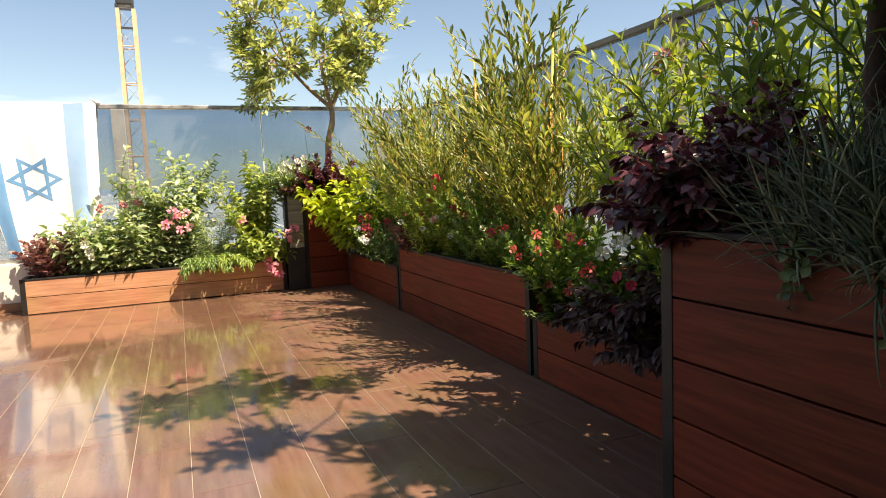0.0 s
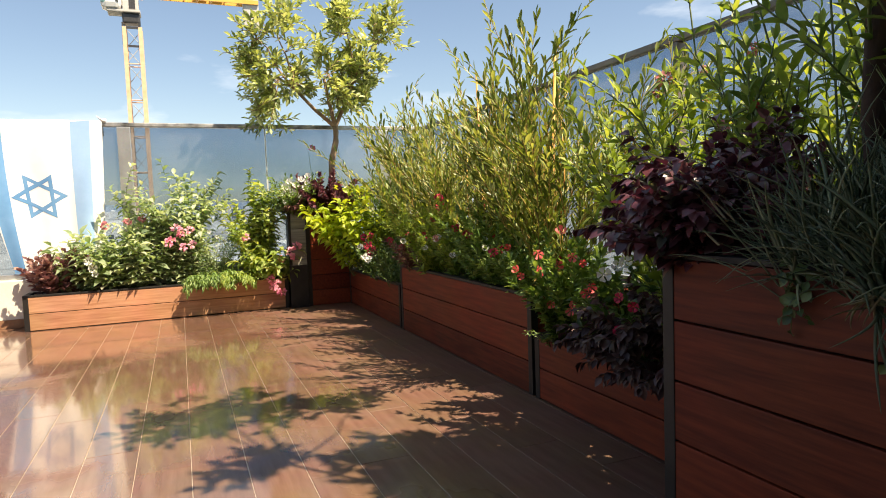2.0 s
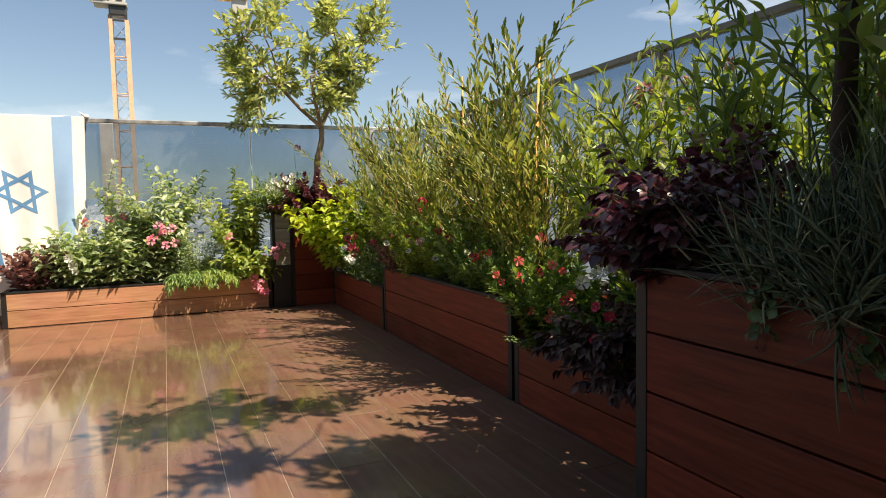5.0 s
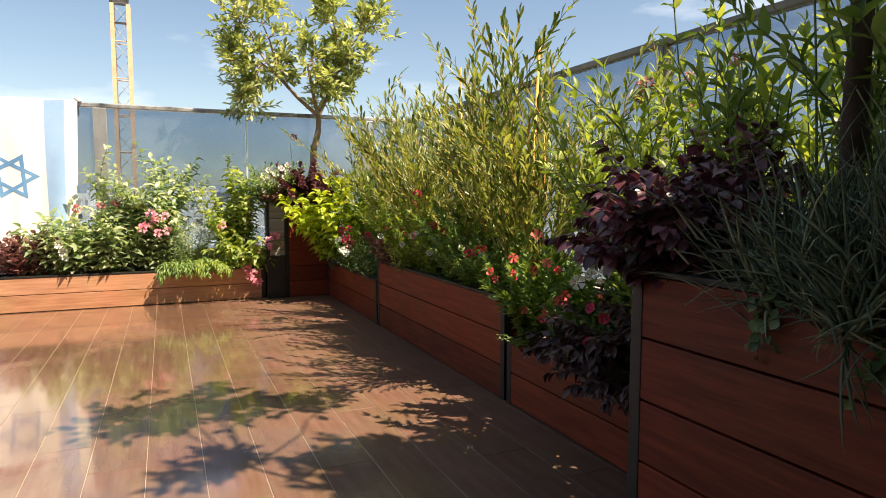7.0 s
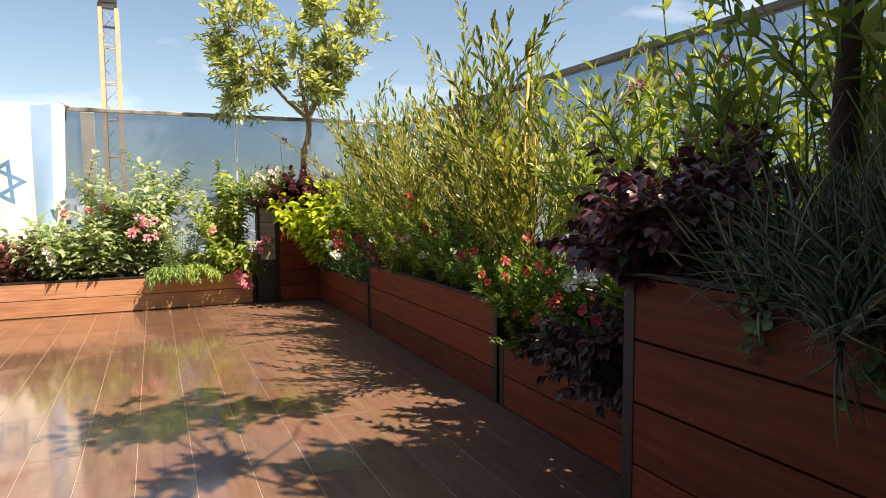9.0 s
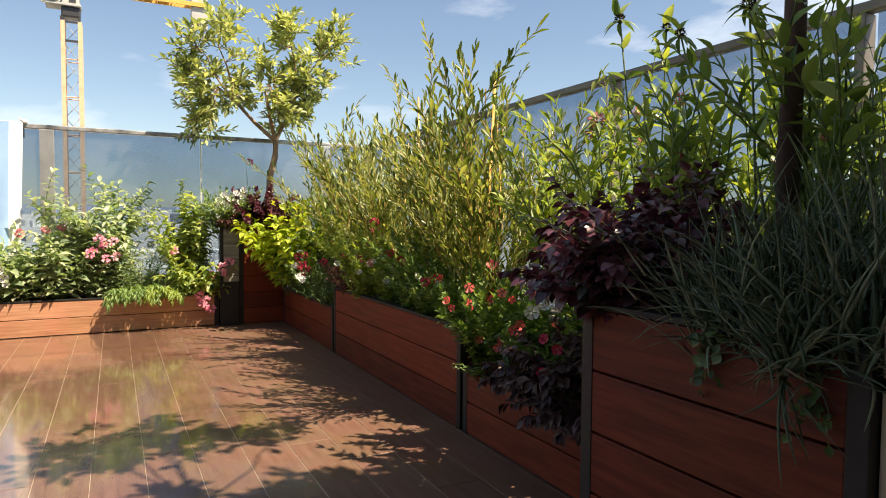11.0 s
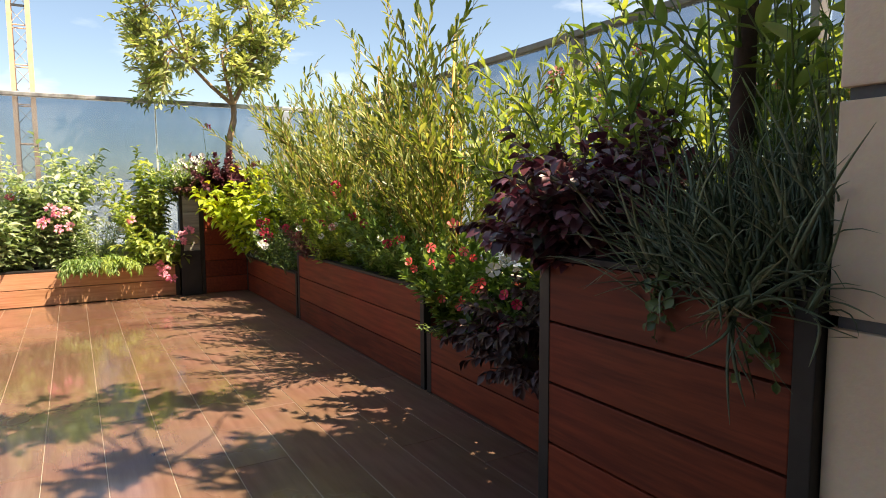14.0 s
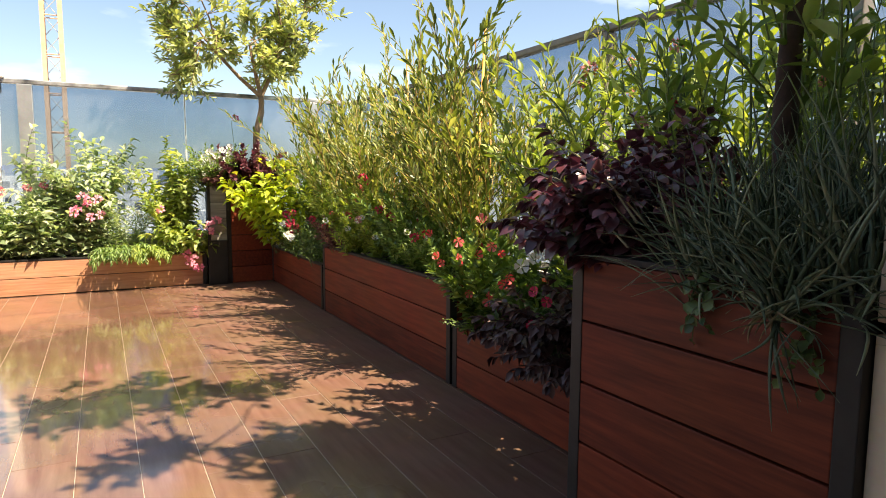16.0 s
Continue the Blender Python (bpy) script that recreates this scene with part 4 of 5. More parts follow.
# ---- tall narrow-leaved shrubs on canes ----
def willow(at, height, stems, lean, seed, canes, label, cane_top=1.0):
    random.seed(seed)
    ob, lines = shrub("willow_shrub", at, label, "shrub", L_WILLOW, stems=stems, height=height, lean=lean, foot=0.16, every=0.033, L=(0.050, 0.080), ratio=(0.19, 0.26), shape=0.62, tip=0.35,
                      sag=0.10, first=0.12, spread=0.62, stem_mat=M_SHOOT, r=0.0034, n=3, fold=0.3, droop=0.12, lift=0.25, short=0.5, group="narrow-leaved shrubs", wobble=0.14, fork=3, taper=0.2)
    for k in range(canes):
        x, y = rand(-0.07, 0.07), rand(-0.10, 0.10)
        tubes_part("cane", ob, M_CANE, [[Vector((x, y, -0.05)), Vector((x + rand(-0.02, 0.02), y, height * 0.5)), Vector((x + rand(-0.03, 0.03), y, cane_top * (1.0 if k == 0 else rand(0.6, 0.98))))]], [(0.009, 0.007) if k == 0 else (0.006, 0.004)], 7, "yellow support cane")
    return ob


willow((2.00, 3.38, 0.49), 1.52, 44, 0.6, 21, 6, "tall narrow-leaved shrub on yellow canes in the three-board planter", 1.42)
willow((2.05, 4.55, 0.49), 1.40, 42, 0.6, 22, 3, "narrow-leaved shrub tied to a cane behind red flowers", 1.52)
willow((2.22, 5.65, 0.32), 1.64, 32, 0.55, 23, 1, "narrow-leaved shrub beside the lime vine")
willow((2.20, 6.50, 0.32), 1.52, 30, 0.5, 24, 1, "smaller narrow-leaved shrub near the corner planter")
willow((2.20, 3.95, 0.49), 1.20, 22, 0.3, 25, 1, "narrow-leaved shrub close to the glass railing")

# ---- plants of the tall planter ----
random.seed(31)
TALL_Z = 0.82


def blades(name, parent, mat, rows, seed, label=""):
    """Tubular blades, each with a bend of its own: rows of foot, way, length, width, bend. They bend along the stone wall's end."""
    rs, at = np.random.RandomState(seed), parent.matrix_world.translation
    verts, faces = [], []
    n, sides = 7, 4
    for foot, way, length, width, bend in rows:
        p, d = np.array(foot, float), unit(np.array(way, float))
        twist = rs.normal(0, 0.13, 3)
        across = unit(np.cross(d, np.array([0.3, 0.2, 1.0]) + rs.normal(0, 0.3, 3)))
        base = len(verts)
        for i in range(n + 1):
            f = i / n
            w = width * 0.5 * (0.75 + 0.5 * f) * (1 - f ** 2.6) + 0.0004
            other = unit(np.cross(d, across))
            for a, b in ((1, 0), (0, 0.55), (-1, 0), (0, -0.35)):
                verts.append(tuple(p + across * w * a + other * w * b))
            p = p + d * length / n
            if p[0] > 1.20 - at.x:
                p[1] = max(p[1], 0.81 - at.y)
            d = unit(d + np.array([0, 0, -bend / n]) * (0.3 + 1.5 * f) + twist)
        for i in range(n):
            for k in range(sides):
                a, b = base + i * sides + k, base + i * sides + (k + 1) % sides
                faces.append((a, b, b + sides, a + sides))
    return child(name, mesh_of(name, verts, faces, mat, True), parent, label, kind="stuff")


def grass_clump():
    g = thing("grass_clump", (1.28, 1.02, TALL_Z), "large clump of grey-green tubular leaves spilling over the planter", "grass")
    rs = np.random.RandomState(4)
    upright, arching, spill = [], [], []
    for i in range(560):
        fx, fy = rs.uniform(-0.08, 0.16), rs.uniform(-0.19, 0.17)
        upright.append(((fx, fy, -0.03), (fx * 1.1 + rs.normal(-0.02, 0.34), fy * 1.2 + rs.normal(0.0, 0.42), 1.0), rs.uniform(0.16, 0.42), rs.uniform(0.006, 0.0115), rs.uniform(-0.2, 1.2)))
    for i in range(250):
        a = rs.uniform(1.7, 4.9)
        fx, fy = rs.uniform(-0.09, 0.06), rs.uniform(-0.17, 0.17)
        arching.append(((fx, fy, -0.03), (math.cos(a) * 0.45, math.sin(a) * 0.9, rs.uniform(0.5, 1.0)), rs.uniform(0.18, 0.36), rs.uniform(0.006, 0.011), rs.uniform(0.0, 1.1)))
    for i in range(12):
        spill.append(((-0.07 + rs.uniform(-0.03, 0.03), rs.uniform(-0.19, 0.02), -0.01), (rs.uniform(-0.8, -0.2), rs.normal(-0.1, 0.75), rs.uniform(0.1, 0.8)), rs.uniform(0.14, 0.26), rs.uniform(0.006, 0.010), rs.uniform(0.6, 1.8)))
    for i in range(170):
        fx, fy = rs.uniform(-0.02, 0.20), rs.uniform(-0.20, 0.14)
        upright.append(((fx, fy, -0.03), (rs.normal(0.0, 0.13), fy * 0.5 + rs.normal(0.0, 0.20), 1.0), rs.uniform(0.32, 0.52), rs.uniform(0.007, 0.012), rs.uniform(-0.1, 0.4)))
    blades("foliage", g, L_GREY, upright, 5)
    blades("arching_foliage", g, L_GREY, arching, 6)
    blades("spilling_foliage", g, L_GREY, spill, 7)


def fallen_tuft():
    """A tuft that has slipped over the rim: pale crown, blades turning up and down from it."""
    g = thing("grass_tuft", (1.135, 0.92, TALL_Z), "loose grass tuft with a pale crown hanging over the planter's rim", "grass")
    rs = np.random.RandomState(14)
    up, down, root = [], [], []
    for i in range(40):
        a = rs.uniform(-1.25, 1.25)
        up.append(((rs.uniform(-0.012, 0.012), rs.uniform(-0.015, 0.015), 0), (rs.uniform(-0.45, 0.12), math.sin(a), math.cos(a) * 0.9 + 0.15), rs.uniform(0.10, 0.26), rs.uniform(0.008, 0.012), rs.uniform(0.1, 0.9)))
    for i in range(9):
        down.append(((rs.uniform(-0.01, 0.0), rs.uniform(-0.01, 0.01), -0.01), (rs.uniform(-0.25, -0.05), rs.uniform(-0.55, 0.45), rs.uniform(-1.0, 0.1)), rs.uniform(0.09, 0.20), rs.uniform(0.005, 0.008), rs.uniform(0.4, 1.4)))
    for i in range(10):
        root.append(((rs.uniform(-0.030, -0.012), rs.uniform(-0.012, 0.012), 0.012), (rs.uniform(-0.5, 0.1), rs.uniform(-0.8, 0.8), rs.uniform(-1.0, -0.2)), rs.uniform(0.04, 0.09), 0.010, 0.6))
    blades("foliage", g, L_GREY, up, 15)
    blades("hanging_foliage", g, L_GREY, down, 16)
    blades("crown", g, L_STRAW, root, 17, "pale dry crown")


fallen_tuft()
grass_clump()
shrub("chive_tuft", (1.50, 0.96, TALL_Z), "tuft of upright dark green rush leaves", "grass", L_DEEP, stems=30, height=0.58, lean=0.22, foot=0.11, every=0.2, L=(0.15, 0.25), ratio=(0.02, 0.03), sag=0.10, r=0.0036, spread=0.2, short=0.5)
# purple coleus mound
for cx, cy, hh, ln in ((1.34, 1.44, 0.34, 0.8), (1.40, 1.50, 0.48, 0.8), (1.30, 1.50, 0.40, 0.9), (1.54, 1.48, 0.50, 0.6), (1.45, 1.42, 0.44, 0.6)):
    ob, lines = shrub("purple_coleus", (cx, cy, TALL_Z), "glossy dark purple broad-leaved plant spilling over the planter", "plant", L_PURPLE, stems=46, height=hh * 0.92, lean=ln, foot=0.09, every=0.028,
                      L=(0.030, 0.050), ratio=(0.60, 0.74), sag=0.9, stem_mat=M_RED_STEM, n=5, fold=0.10, droop=0.6, shape=0.5, pair=True, lift=-0.35, group="purple plants", bias=(-0.12, 0.45, 0))
bright, _ = shrub("crimson_coleus", (1.48, 1.60, 0.86), "crimson-centred purple plant lit by the sun", "plant", leafy("crimson_leaf", (0.10, 0.012, 0.03), (0.24, 0.02, 0.06), (0.34, 0.04, 0.09), 0.4, 0.4), stems=7, height=0.27, lean=0.5, foot=0.05, every=0.04, L=(0.05, 0.07), ratio=(0.5, 0.6), sag=0.3, n=3, pair=True, stem_mat=M_RED_STEM)
# cascade of purple leaves down to the low planter
for cx, cy, cz in ((1.56, 1.76, 0.52), (1.56, 2.05, 0.46), (1.52, 1.88, 0.36), (1.60, 2.28, 0.38)):
    shrub("trailing_basil", (cx, cy, cz), "dark dusky trailing plant hanging over the low planter", "plant", L_DUSK, stems=16, height=0.27, lean=1.1, foot=0.12, every=0.022, L=(0.034, 0.052), ratio=(0.5, 0.65), sag=1.3, stem_mat=M_RED_STEM, n=4, droop=0.4, shape=0.5, pair=True, lift=-0.4, group="purple plants", bias=(-0.28, 0.05, 0))
ob, _ = shrub("sage_sprig", (1.22, 1.53, 0.84), "grey-green sprig with oval leaves at the planter's corner", "plant", leafy("sage_leaf", (0.10, 0.11, 0.10), (0.15, 0.165, 0.145), (0.22, 0.23, 0.20), 0.6, 0.2), stems=9, height=0.22, lean=0.5, foot=0.02, every=0.035, L=(0.05, 0.07), ratio=(0.4, 0.5), sag=0.5, n=4, pair=True, bias=(-0.5, 0, 0))
# dry stalks lying over the purple leaves
for foot, tip in (((1.16, 1.46, 1.00), (1.13, 1.76, 1.115)), ((1.18, 1.42, 1.06), (1.14, 1.63, 1.18)), ((1.20, 1.40, 1.03), (1.15, 1.62, 1.12))):
    dry = thing("dry_stalk", foot, "pale dry stalk lying across the purple leaves", "stalk", "dry stalks")
    way = Vector(tip) - Vector(foot)
    tubes_part("stem", dry, L_STRAW, [[Vector((0, 0, 0)) - way * 0.4 - Vector((0, 0, 0.05)), Vector((0, 0, 0)), way * 0.5 + Vector((0, 0, 0.012)), way]], [(0.0034, 0.0020)], 5)
# hanging ivy on the face of the tall planter
for cy, ln in ((1.12, 0.15), (0.90, 0.19)):
    iv = thing("hanging_ivy", (1.20, cy, TALL_Z + 0.06), "small trailing vine hanging down the planter boards", "vine", "hanging vines")
    lines = []
    for k in range(4):
        y0 = rand(-0.04, 0.04)
        pts = [Vector((0.04, y0, 0)), Vector((-0.035, y0 + rand(-0.01, 0.01), 0.0))]
        for s in range(6):
            pts.append(Vector((-0.03 + rand(-0.012, 0.006), y0 + rand(-0.03, 0.03), -ln * rand(0.7, 1.05) * (s + 1) / 6)))
        lines.append(pts)
    tubes_part("stem", iv, M_STEM, lines, [(0.002, 0.001)] * 4, 4)
    leaves_part("foliage", iv, L_DEEP, *leaves_on(lines, 0.026, 0.2, 1.0, (0.022, 0.04), (0.7, 0.9)), n=3, up=(-1, 0, 0.3), seed=int(cy * 100))
# light green broad-leaved shrubs behind
for cx, cy, cz, hh, st, sd in ((1.75, 1.48, 0.80, 0.92, 11, 1), (1.95, 2.05, 0.30, 1.32, 22, 2), (1.85, 1.25, 0.80, 0.95, 13, 3), (2.2, 1.75, 0.3, 1.5, 20, 4), (2.15, 2.55, 0.29, 1.4, 22, 5)):
    random.seed(40 + sd)
    ob, lines = shrub("butterfly_shrub", (cx, cy, cz), "light green shrub with pointed leaves behind the purple plants", "shrub", L_LIGHT if sd in (1, 3) else L_FRESH, stems=st, height=hh, lean=0.42, foot=0.14, every=0.068, L=(0.055, 0.095), ratio=(0.26, 0.36), sag=0.2, first=0.25, n=4,
                      spread=0.95, droop=0.3, pair=True, lift=0.15, r=0.005, group="light green shrubs", fork=2)
    for l in random.sample(lines, 3):
        bloom(F_ROSE, ob, Vector(ob.matrix_world.translation) + l[-1] + Vector((0, 0, 0.01)), 0.028, (0, -0.3, 1))


def stalk(foot, head, mesh, size, leaf, label):
    """A long bare stalk with a few opposite leaves and one flower head."""
    ob = thing("zinnia_stalk", foot, label, "flowering plant", "flower stalks")
    a, b = Vector((0, 0, 0)), Vector(head) - Vector(foot)
    pts = [a.lerp(b, t) + Vector((0.03 * math.sin(t * 3.1), 0.02 * math.sin(t * 4.0), 0)) * (1 - t) for t in np.linspace(0, 1, 9)]
    tubes_part("stalk", ob, M_STEM, [pts], [(0.005, 0.003)], 6)
    leaves_part("foliage", ob, leaf, *leaves_on([pts], 0.12, 0.3, 1.0, (0.09, 0.13), (0.32, 0.42), True, 0.0, 0.2), n=4, droop=0.45, seed=len(bpy.data.objects))
    bloom(mesh, ob, head, size, (-0.2, -0.3, 1))
    P = [tuple(b - Vector((0, 0, 0.012)))] * 6
    D = [(math.cos(k * 1.05), math.sin(k * 1.05), rand(-0.3, 0.3)) for k in range(6)]
    leaves_part("sepal", ob, L_DEEP, P, D, 0.075, 0.020, n=4, droop=0.6, seed=3)
    return ob


random.seed(50)
F_DARK = cluster_mesh("seed_head", M_DARK_BARK, 22, 9, 0.5)
for foot, head, mesh, size, leaf, lab in (
        ((1.90, 1.98, 0.29), (1.85, 2.15, 1.91), F_DARK, 0.026, L_LIGHT, "tall stalk with a dark seed head"),
        ((1.78, 1.50, 0.80), (1.75, 1.75, 1.735), F_DARK, 0.026, L_FRESH, "tall stalk with a dark seed head"),
        ((1.75, 1.42, 0.80), (1.70, 1.45, 1.74), F_DARK, 0.024, L_LIGHT, "tall stalk with a dark seed head"),
        ((1.95, 2.20, 0.29), (1.90, 2.335, 1.533), F_ROSE, 0.040, L_FRESH, "stalk with a faded rose flower head"),
        ((1.98, 2.15, 0.29), (1.95, 2.42, 1.50), F_ROSE, 0.034, L_LIGHT, "stalk with a faded rose flower head"),
        ((1.62, 1.48, 0.80), (1.60, 1.62, 1.30), F_REDHEAD, 0.026, L_LIGHT, "stalk with a crimson flower head"),
        ((2.0, 2.10, 0.29), (1.95, 2.0, 1.85), F_DARK, 0.02, L_LIGHT, "tall stalk with a dark seed head")):
    stalk(foot, head, mesh, size, leaf, lab)
random.seed(51)
big, _ = shrub("broadleaf_shrub", (1.74, 1.02, 0.80), "shrub with large bright heart-shaped leaves against the sun", "shrub", L_LIGHT, stems=12, height=0.86, lean=0.35, foot=0.1, every=0.07, L=(0.058, 0.085), ratio=(0.55, 0.7), sag=0.15, first=0.35, n=4, droop=0.4, r=0.005, spread=1.1)

# ---- plants of the low planter ----
random.seed(61)
ob, lines = shrub("mandevilla", (1.80, 2.82, 0.28), "green climber with red trumpet flowers spilling between the planters", "flowering plant", L_GREEN, stems=30, height=0.60, lean=0.62, foot=0.14, every=0.026, L=(0.05, 0.08), ratio=(0.40, 0.52), sag=0.45, n=3, pair=True, bias=(-0.16, -0.1, 0), group="red-flowered plants")
for x, y, z in ((1.58, 3.19, 0.78), (1.58, 2.85, 0.77), (1.58, 3.06, 0.64), (1.58, 2.85, 0.66), (1.58, 2.70, 0.72), (1.58, 2.49, 0.75), (1.58, 2.67, 0.88), (1.56, 2.72, 0.54), (1.56, 2.46, 0.62), (1.56, 2.55, 0.53), (1.58, 2.59, 0.77)):
    for k in range(random.choice((1, 2))):
        bloom(F_RED, ob, (x + rand(-0.02, 0.01), y + 0.035 * k * rand(-1, 1), z + 0.03 * k), rand(0.020, 0.028), (-0.5, -0.9, 0.3), "red trumpet flower", 0.6)
ob, lines = shrub("mandevilla", (1.85, 2.35, 0.28), "green climber with crimson flowers over the low planter", "flowering plant", L_DEEP, stems=24, height=0.5, lean=0.8, foot=0.14, every=0.028, L=(0.05, 0.07), ratio=(0.4, 0.5), sag=0.5, n=3, pair=True, bias=(-0.2, 0, 0), group="red-flowered plants")
for p in ((1.43, 2.06, 0.66), (1.42, 1.97, 0.64), (1.41, 2.04, 0.54)):
    bloom(F_CRIMSON, ob, p, 0.022, (-0.7, -1, 0.2), "crimson flower", 0.8)
for p in ((1.58, 2.26, 0.75), (1.58, 2.35, 0.71), (1.58, 2.21, 0.77)):
    bloom(F_WHITE, ob, p, 0.030, (-0.5, -1, 0.3), "white flower")
shrub("groundcover", (1.72, 2.90, 0.29), "low fine-leaved green groundcover in the low planter", "plant", L_GREEN, stems=30, height=0.16, lean=1.2, foot=0.12, every=0.012, L=(0.015, 0.025), ratio=(0.4, 0.6), sag=0.7, bias=(-0.3, 0, 0))

# ---- plants of the three-board planter ----
random.seed(71)
for i, (cx, cy, mat, hh, LL, rt, lab) in enumerate((
        (1.78, 3.26, L_GREEN, 0.34, (0.035, 0.06), (0.35, 0.5), "dark green bedding plant along the planter rim"),
        (1.78, 3.50, L_GREEN, 0.36, (0.04, 0.06), (0.35, 0.5), "dark green bedding plant with small white flowers"),
        (1.78, 3.85, L_GREEN, 0.38, (0.04, 0.06), (0.35, 0.5), "green bedding plant with small pale flowers below the shrubs"),
        (1.78, 4.20, L_FRESH, 0.36, (0.04, 0.06), (0.35, 0.5), "green bedding plant with rose flowers"),
        (1.76, 4.55, L_FRESH, 0.38, (0.035, 0.055), (0.35, 0.5), "green bedding plant among small red flowers"),
        (1.74, 4.90, L_MAROON, 0.34, (0.035, 0.05), (0.4, 0.5), "maroon-leaved bedding plant at the planter's end"),
        (1.90, 4.3, L_FRESH, 0.62, (0.04, 0.07), (0.35, 0.5), "green bedding plant standing among the canes"),
        (1.90, 5.0, L_FRESH, 0.65, (0.04, 0.07), (0.35, 0.5), "green bedding plant standing among the canes"),
        (1.90, 3.7, L_GREEN, 0.6, (0.04, 0.07), (0.35, 0.5), "dark green bedding plant standing among the canes"))):
    ob, lines = shrub("bedding_plant", (cx, cy, 0.49), lab, "plant", mat, stems=26, height=hh, lean=0.6, foot=0.12, every=0.02, L=LL, ratio=rt, sag=0.35, n=2, group="bedding plants", bias=(-0.12, 0, 0), pair=True)
    if i in (2, 3, 4, 5, 0, 6):
        for l in random.sample(lines, 3 if i < 5 else 7):
            bloom(F_REDHEAD if i != 3 else F_ROSE, ob, Vector(ob.matrix_world.translation) + l[-1] + Vector((-0.01, 0, 0.015)), 0.032, (-0.5, -1, 0.5))
    if i in (1, 2, 3, 4, 7):
        for l in random.sample(lines, 4):
            bloom(F_WHITE, ob, Vector(ob.matrix_world.translation) + l[-1] + Vector((-0.01, 0, 0.01)), 0.022, (-0.5, -1, 0.5))

# ---- corner: lime vine, petunias ----
random.seed(81)
ob, lines = shrub("lime_vine", (1.72, 6.58, 0.32), "bright lime sweet-potato vine cascading beside the corner planter", "vine", L_LIME, stems=54, height=0.90, lean=0.34, foot=0.14, every=0.046, L=(0.065, 0.10), ratio=(0.6, 0.8), sag=0.45, n=3, first=0.2, bias=(-0.29, -0.04, 0), spread=1.1, droop=0.6, lift=-0.2)
ob, lines = shrub("lime_vine", (1.70, 7.06, 0.95), "lime vine in the top of the corner planter", "vine", L_LIME, stems=14, height=0.42, lean=0.6, foot=0.1, every=0.05, L=(0.07, 0.1), ratio=(0.6, 0.8), sag=0.4, n=3, bias=(0.2, -0.1, 0), spread=1.1)
ob, lines = shrub("bedding_plant", (2.02, 6.62, 0.32), "tall green leafy plant between the shrubs", "plant", L_GREEN, stems=40, height=1.05, lean=0.42, foot=0.14, every=0.03, L=(0.05, 0.09), ratio=(0.35, 0.5), sag=0.3, group="bedding plants", pair=True)
shrub("bedding_plant", (1.80, 6.30, 0.32), "dark green leafy plant filling the low planter", "plant", L_DEEP, stems=46, height=0.46, lean=0.7, foot=0.16, every=0.024, L=(0.04, 0.065), ratio=(0.4, 0.5), sag=0.5, group="bedding plants", bias=(-0.1, 0, 0))
ob, lines = shrub("petunia", (1.74, 5.85, 0.32), "green plant with white petunias over the low planter", "flowering plant", L_DEEP, stems=24, height=0.30, lean=0.7, foot=0.14, every=0.022, L=(0.03, 0.05), ratio=(0.4, 0.6), sag=0.5, bias=(-0.2, 0, 0), group="petunias")
for p in ((1.54, 6.52, 0.50), (1.54, 6.60, 0.47), (1.55, 6.12, 0.65), (1.55, 5.93, 0.56), (1.55, 5.88, 0.53), (1.55, 5.77, 0.60), (1.55, 5.84, 0.58), (1.55, 6.02, 0.55)):
    bloom(F_WHITE, ob, p, 0.036, (-0.5, -1, 0.4), "white petunia")
ob, lines = shrub("bedding_plant", (1.74, 5.45, 0.32), "dark bedding plant with small red flowers", "plant", L_DEEP, stems=26, height=0.5, lean=0.5, foot=0.14, every=0.022, L=(0.035, 0.06), ratio=(0.35, 0.5), sag=0.35, group="bedding plants", bias=(-0.1, 0, 0))
for l in random.sample(lines, 9):
    bloom(F_REDHEAD, ob, Vector(ob.matrix_world.translation) + l[-1], 0.036, (-0.5, -1, 0.5))
ob, lines = shrub("petunia", (1.10, 6.98, 0.95), "white petunias and dark leaves in the corner planter", "flowering plant", L_GREEN, stems=76, height=0.48, lean=0.72, foot=0.12, every=0.022, L=(0.03, 0.05), ratio=(0.4, 0.6), sag=0.45, group="petunias", bias=(-0.12, -0.1, 0))
for p in ((1.02, 6.86, 1.33), (0.97, 6.86, 1.27), (1.18, 6.86, 1.26), (1.08, 6.86, 1.30), (1.22, 6.90, 1.38), (1.14, 6.86, 1.34), (0.95, 6.86, 1.20), (0.98, 6.86, 1.12), (1.00, 6.84, 1.24), (1.05, 6.84, 1.22), (1.12, 6.84, 1.18), (1.20, 6.84, 1.31)):
    bloom(F_WHITE, ob, p, 0.036, (-0.3, -1, 0.4), "white petunia")
ob, lines = shrub("purple_coleus", (1.40, 7.02, 0.95), "dark maroon plant at the foot of the slender tree", "plant", L_PURPLE, stems=70, height=0.46, lean=0.95, foot=0.15, every=0.024, L=(0.05, 0.075), ratio=(0.55, 0.68), sag=0.8, stem_mat=M_RED_STEM, pair=True, bias=(-0.05, -0.15, 0), group="purple plants")
ob, lines = shrub("purple_coleus", (1.16, 6.95, 0.95), "maroon trailing plant over the corner planter's edge", "plant", L_MAROON, stems=30, height=0.32, lean=0.9, foot=0.08, every=0.02, L=(0.035, 0.05), ratio=(0.5, 0.6), sag=0.9, stem_mat=M_RED_STEM, pair=True, bias=(-0.1, -0.4, 0), group="purple plants")
ger = thing("geranium", (1.30, 7.0, 0.95), "single red geranium head on a thin stem", "flowering plant")
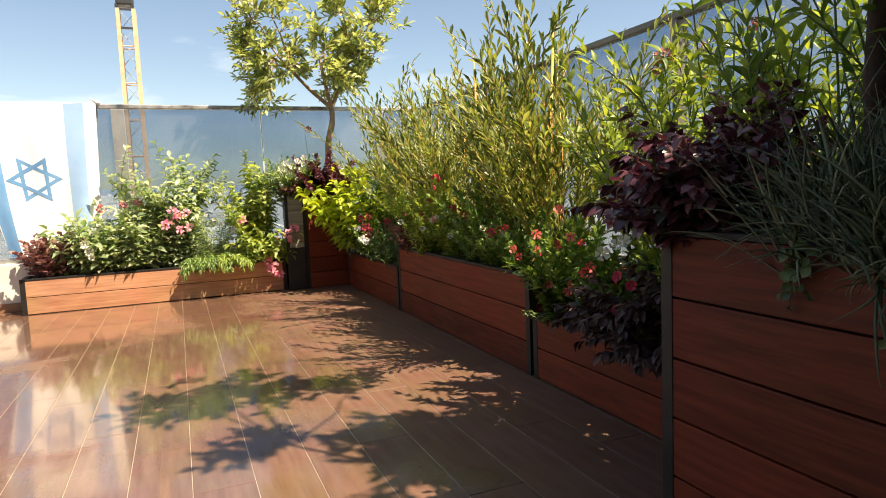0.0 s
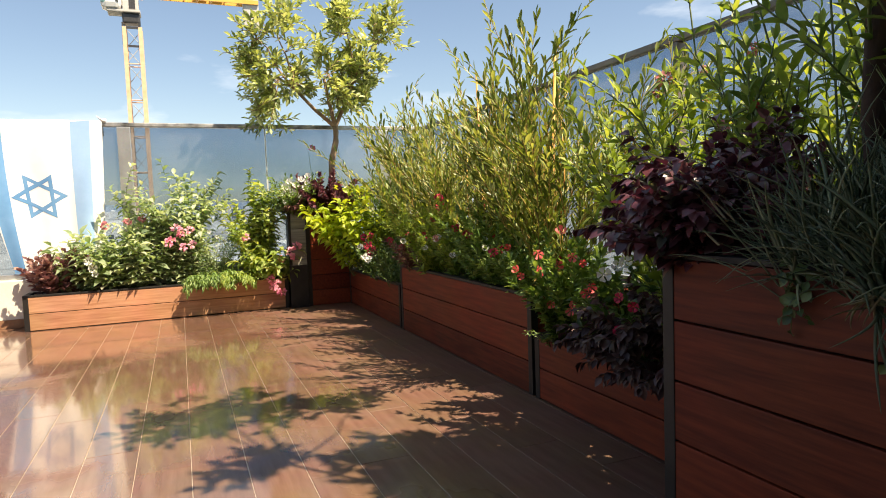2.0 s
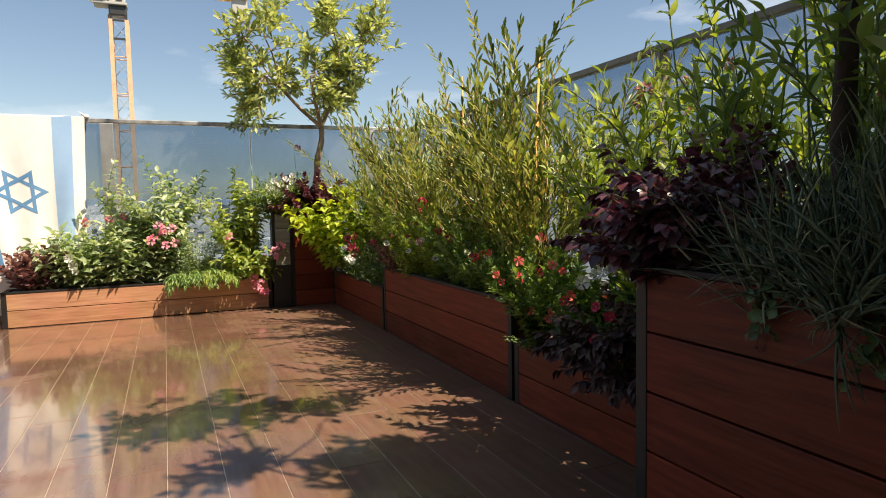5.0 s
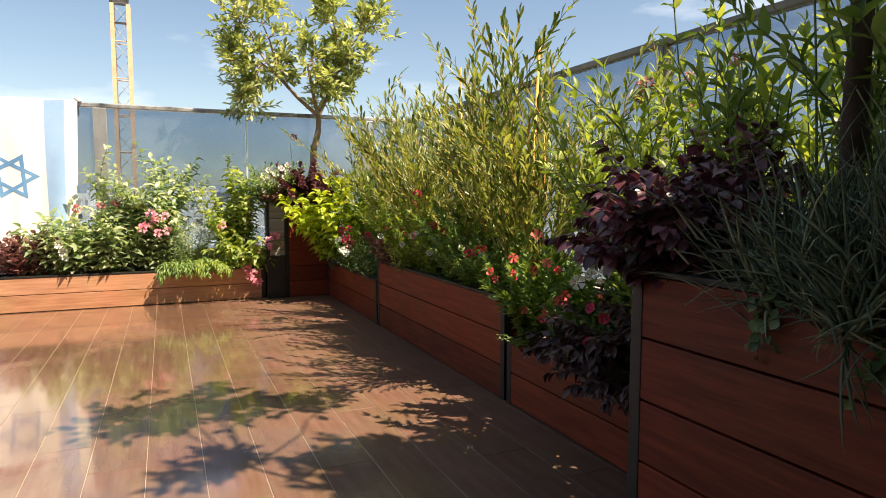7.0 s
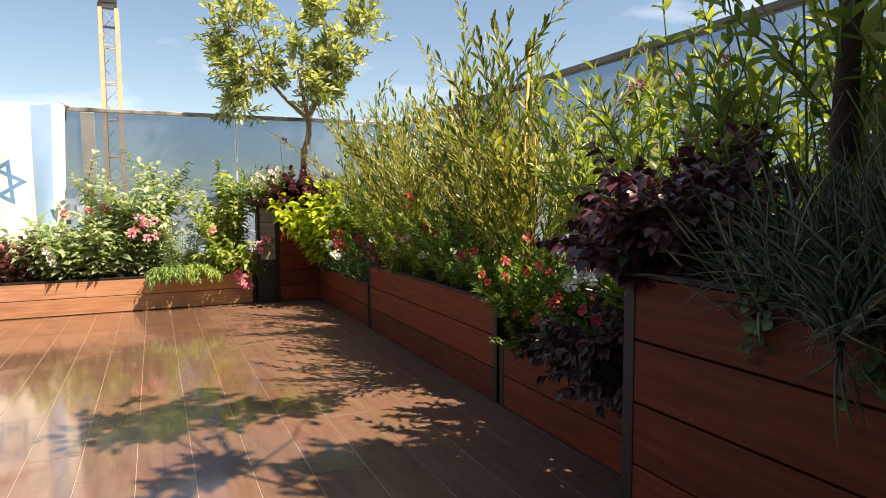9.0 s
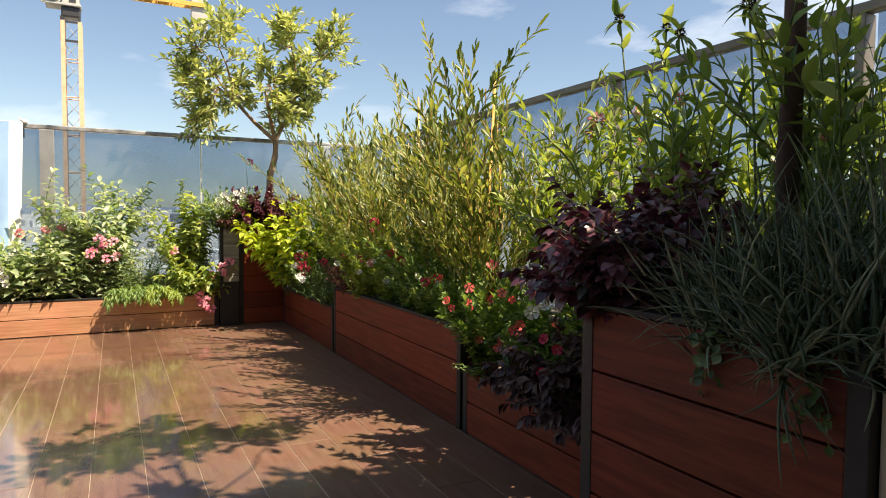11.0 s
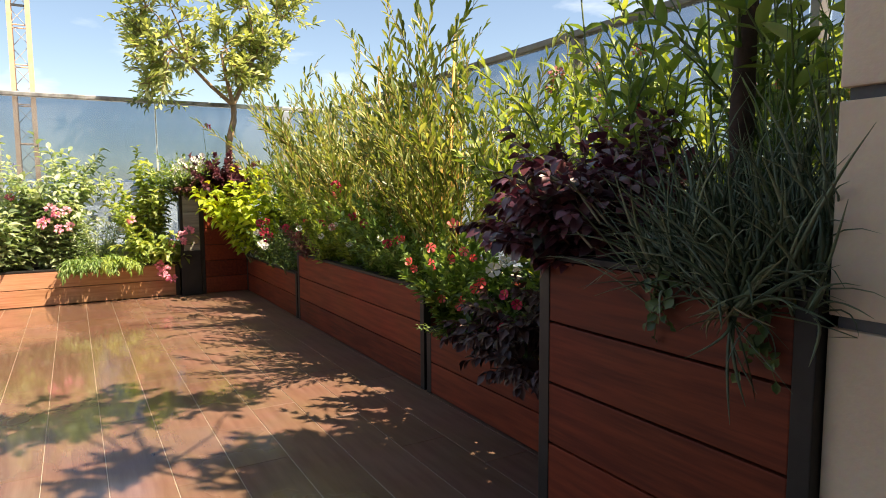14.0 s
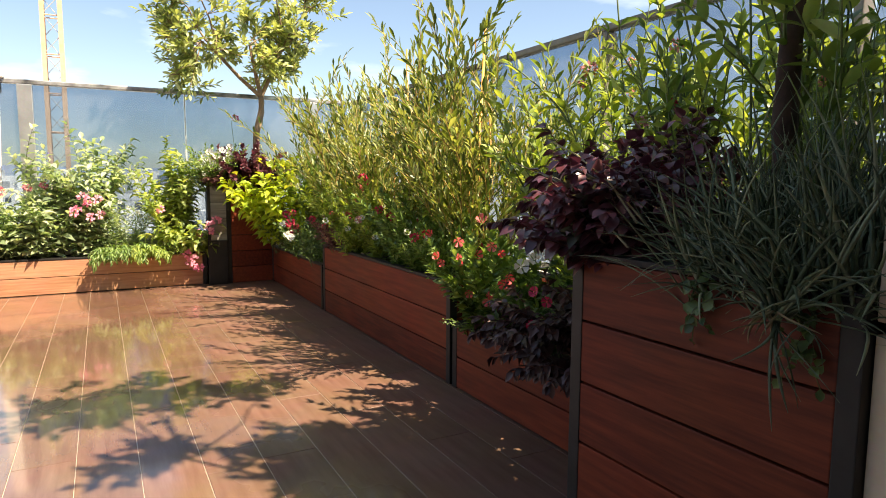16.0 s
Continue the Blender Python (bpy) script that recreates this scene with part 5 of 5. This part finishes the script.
tubes_part("stem", ger, M_STEM, [stem_line((0, 0, 0), (0.03, 0, 1), 0.70, 0.0, 0.03)], [(0.004, 0.002)])
bloom(F_REDHEAD, ger, (1.30, 7.0, 1.68), 0.04, (0, -0.4, 1))

# ---- plants of the low planter by the parapet ----
random.seed(91)
B = 0.28


def back_plant(name, x, mat, label, hh, front=7.11, **kw):
    args = dict(stems=32, height=hh, lean=0.64, foot=0.12, every=0.034, L=(0.06, 0.095), ratio=(0.42, 0.55), sag=0.4, group="plants along the parapet", bias=(0, 0.04, 0), short=0.4, flat=0.4, droop=0.5, n=3, lift=-0.3)
    args.update(kw)
    return shrub(name, (x, front, B), label, "plant", mat, **args)


back_plant("heuchera", -1.15, L_MAROON, "maroon and green mottled leafy plant at the planter's end", 0.46, stems=64, lean=0.7, sag=0.35, lift=0.25, L=(0.05, 0.07), ratio=(0.75, 0.9), fold=0.06, every=0.02, shape=0.55, droop=0.35, stem_mat=M_RED_STEM, flat=0.7)
ob, lines = back_plant("petunia", -1.02, L_PALE, "white petunia beside the maroon plant", 0.36, stems=12, lean=0.6)
for p in ((-0.87, 6.90, 0.62), (-0.82, 6.90, 0.50), (-0.84, 6.90, 0.55)):
    bloom(F_WHITE, ob, p, 0.038, (-0.1, -1, 0.4), "white petunia")
back_plant("zinnia", -0.78, L_PALE, "leafy green plant with broad leaves", 0.60, bias=(0, -0.04, 0), flat=0.5, L=(0.085, 0.125), ratio=(0.4, 0.5), stems=46)
ob, lines = back_plant("zinnia", -0.50, L_PALE, "leafy green plant with rose buds", 0.74, bias=(0, -0.04, 0), flat=0.5, L=(0.085, 0.125), ratio=(0.38, 0.48), stems=46)
for p in ((-0.72, 6.95, 0.95), (-0.52, 6.93, 0.98), (-0.40, 7.02, 1.0)):
    bloom(F_ROSE, ob, p, 0.04, (0, -1, 0.6))
ob, lines = back_plant("salvia", -0.13, L_PALE, "tall light green bush with violet flower spikes", 1.12, stems=26, lean=0.36, every=0.034, L=(0.07, 0.105), ratio=(0.40, 0.52), r=0.004, fork=3, spread=1.1)
for l in random.sample(lines, 12):
    bloom(F_BLUE, ob, Vector(ob.matrix_world.translation) + along(l, rand(0.6, 0.95))[0], 0.03, (0, -0.3, 1))
ob, lines = back_plant("phlox", -0.02, L_PALE, "green plant with clustered pink flower heads", 0.50, stems=38, lean=0.6, bias=(0, -0.06, 0))
for p in ((-0.09, 6.88, 0.89), (0.03, 6.88, 0.87), (-0.17, 6.88, 0.76), (-0.04, 6.88, 0.71), (0.05, 6.88, 0.73), (-0.06, 6.89, 0.84), (-0.14, 6.89, 0.79)):
    bloom(F_PINK, ob, p, 0.036, (0, -1, 0.5), "pink flower head")
ob, lines = back_plant("cosmos", 0.24, L_PALE, "feathery green plant with small white flowers", 0.62, stems=44, every=0.012, L=(0.04, 0.06), ratio=(0.16, 0.22), lean=0.55)
for l in random.sample(lines, 14):
    bloom(F_WHITE, ob, Vector(ob.matrix_world.translation) + l[-1], 0.022, (0, -1, 0.6))
back_plant("fern", 0.20, L_GREEN, "feathery green plant trailing over the planter's front", 0.40, stems=32, every=0.014, L=(0.045, 0.065), ratio=(0.22, 0.3), lean=0.6, sag=2.8, bias=(0, -0.5, 0.1), front=6.99)
back_plant("fern", 0.46, L_FRESH, "feathery light green plant trailing over the planter's front", 0.38, stems=26, every=0.014, L=(0.05, 0.07), ratio=(0.2, 0.3), lean=0.5, sag=2.8, bias=(0, -0.5, 0.1), front=6.99)
ob, lines = back_plant("jasmine", 0.72, L_SPRIG, "upright column of small light green leaves", 1.14, stems=18, lean=0.14, foot=0.08, fork=1, spread=1.4, every=0.018, L=(0.065, 0.09), ratio=(0.45, 0.6), sag=0.05, wobble=0.05)
back_plant("jasmine", 0.62, L_SPRIG, "light green arching shoots beside the leaf column", 1.0, stems=5, lean=0.25, fork=2, bias=(-0.3, 0, 0), every=0.028, L=(0.065, 0.09), ratio=(0.4, 0.5), sag=0.2)
ob, lines = back_plant("dipladenia", 0.86, L_SPRIG, "yellow-green leafy plant with pink flowers", 0.48, stems=30, lean=0.7, L=(0.07, 0.10), ratio=(0.45, 0.6), sag=1.0, bias=(0.05, -0.22, 0), front=7.03)
for p in ((0.55, 6.90, 0.77), (0.89, 6.86, 0.53), (0.99, 6.84, 0.60), (1.06, 6.84, 0.65), (1.00, 6.83, 0.55), (0.78, 6.86, 0.33), (0.84, 6.86, 0.28), (0.80, 6.86, 0.25), (0.88, 6.86, 0.19)):
    bloom(F_PINK, ob, p, 0.036, (0, -1, 0.3), "pink flower head")
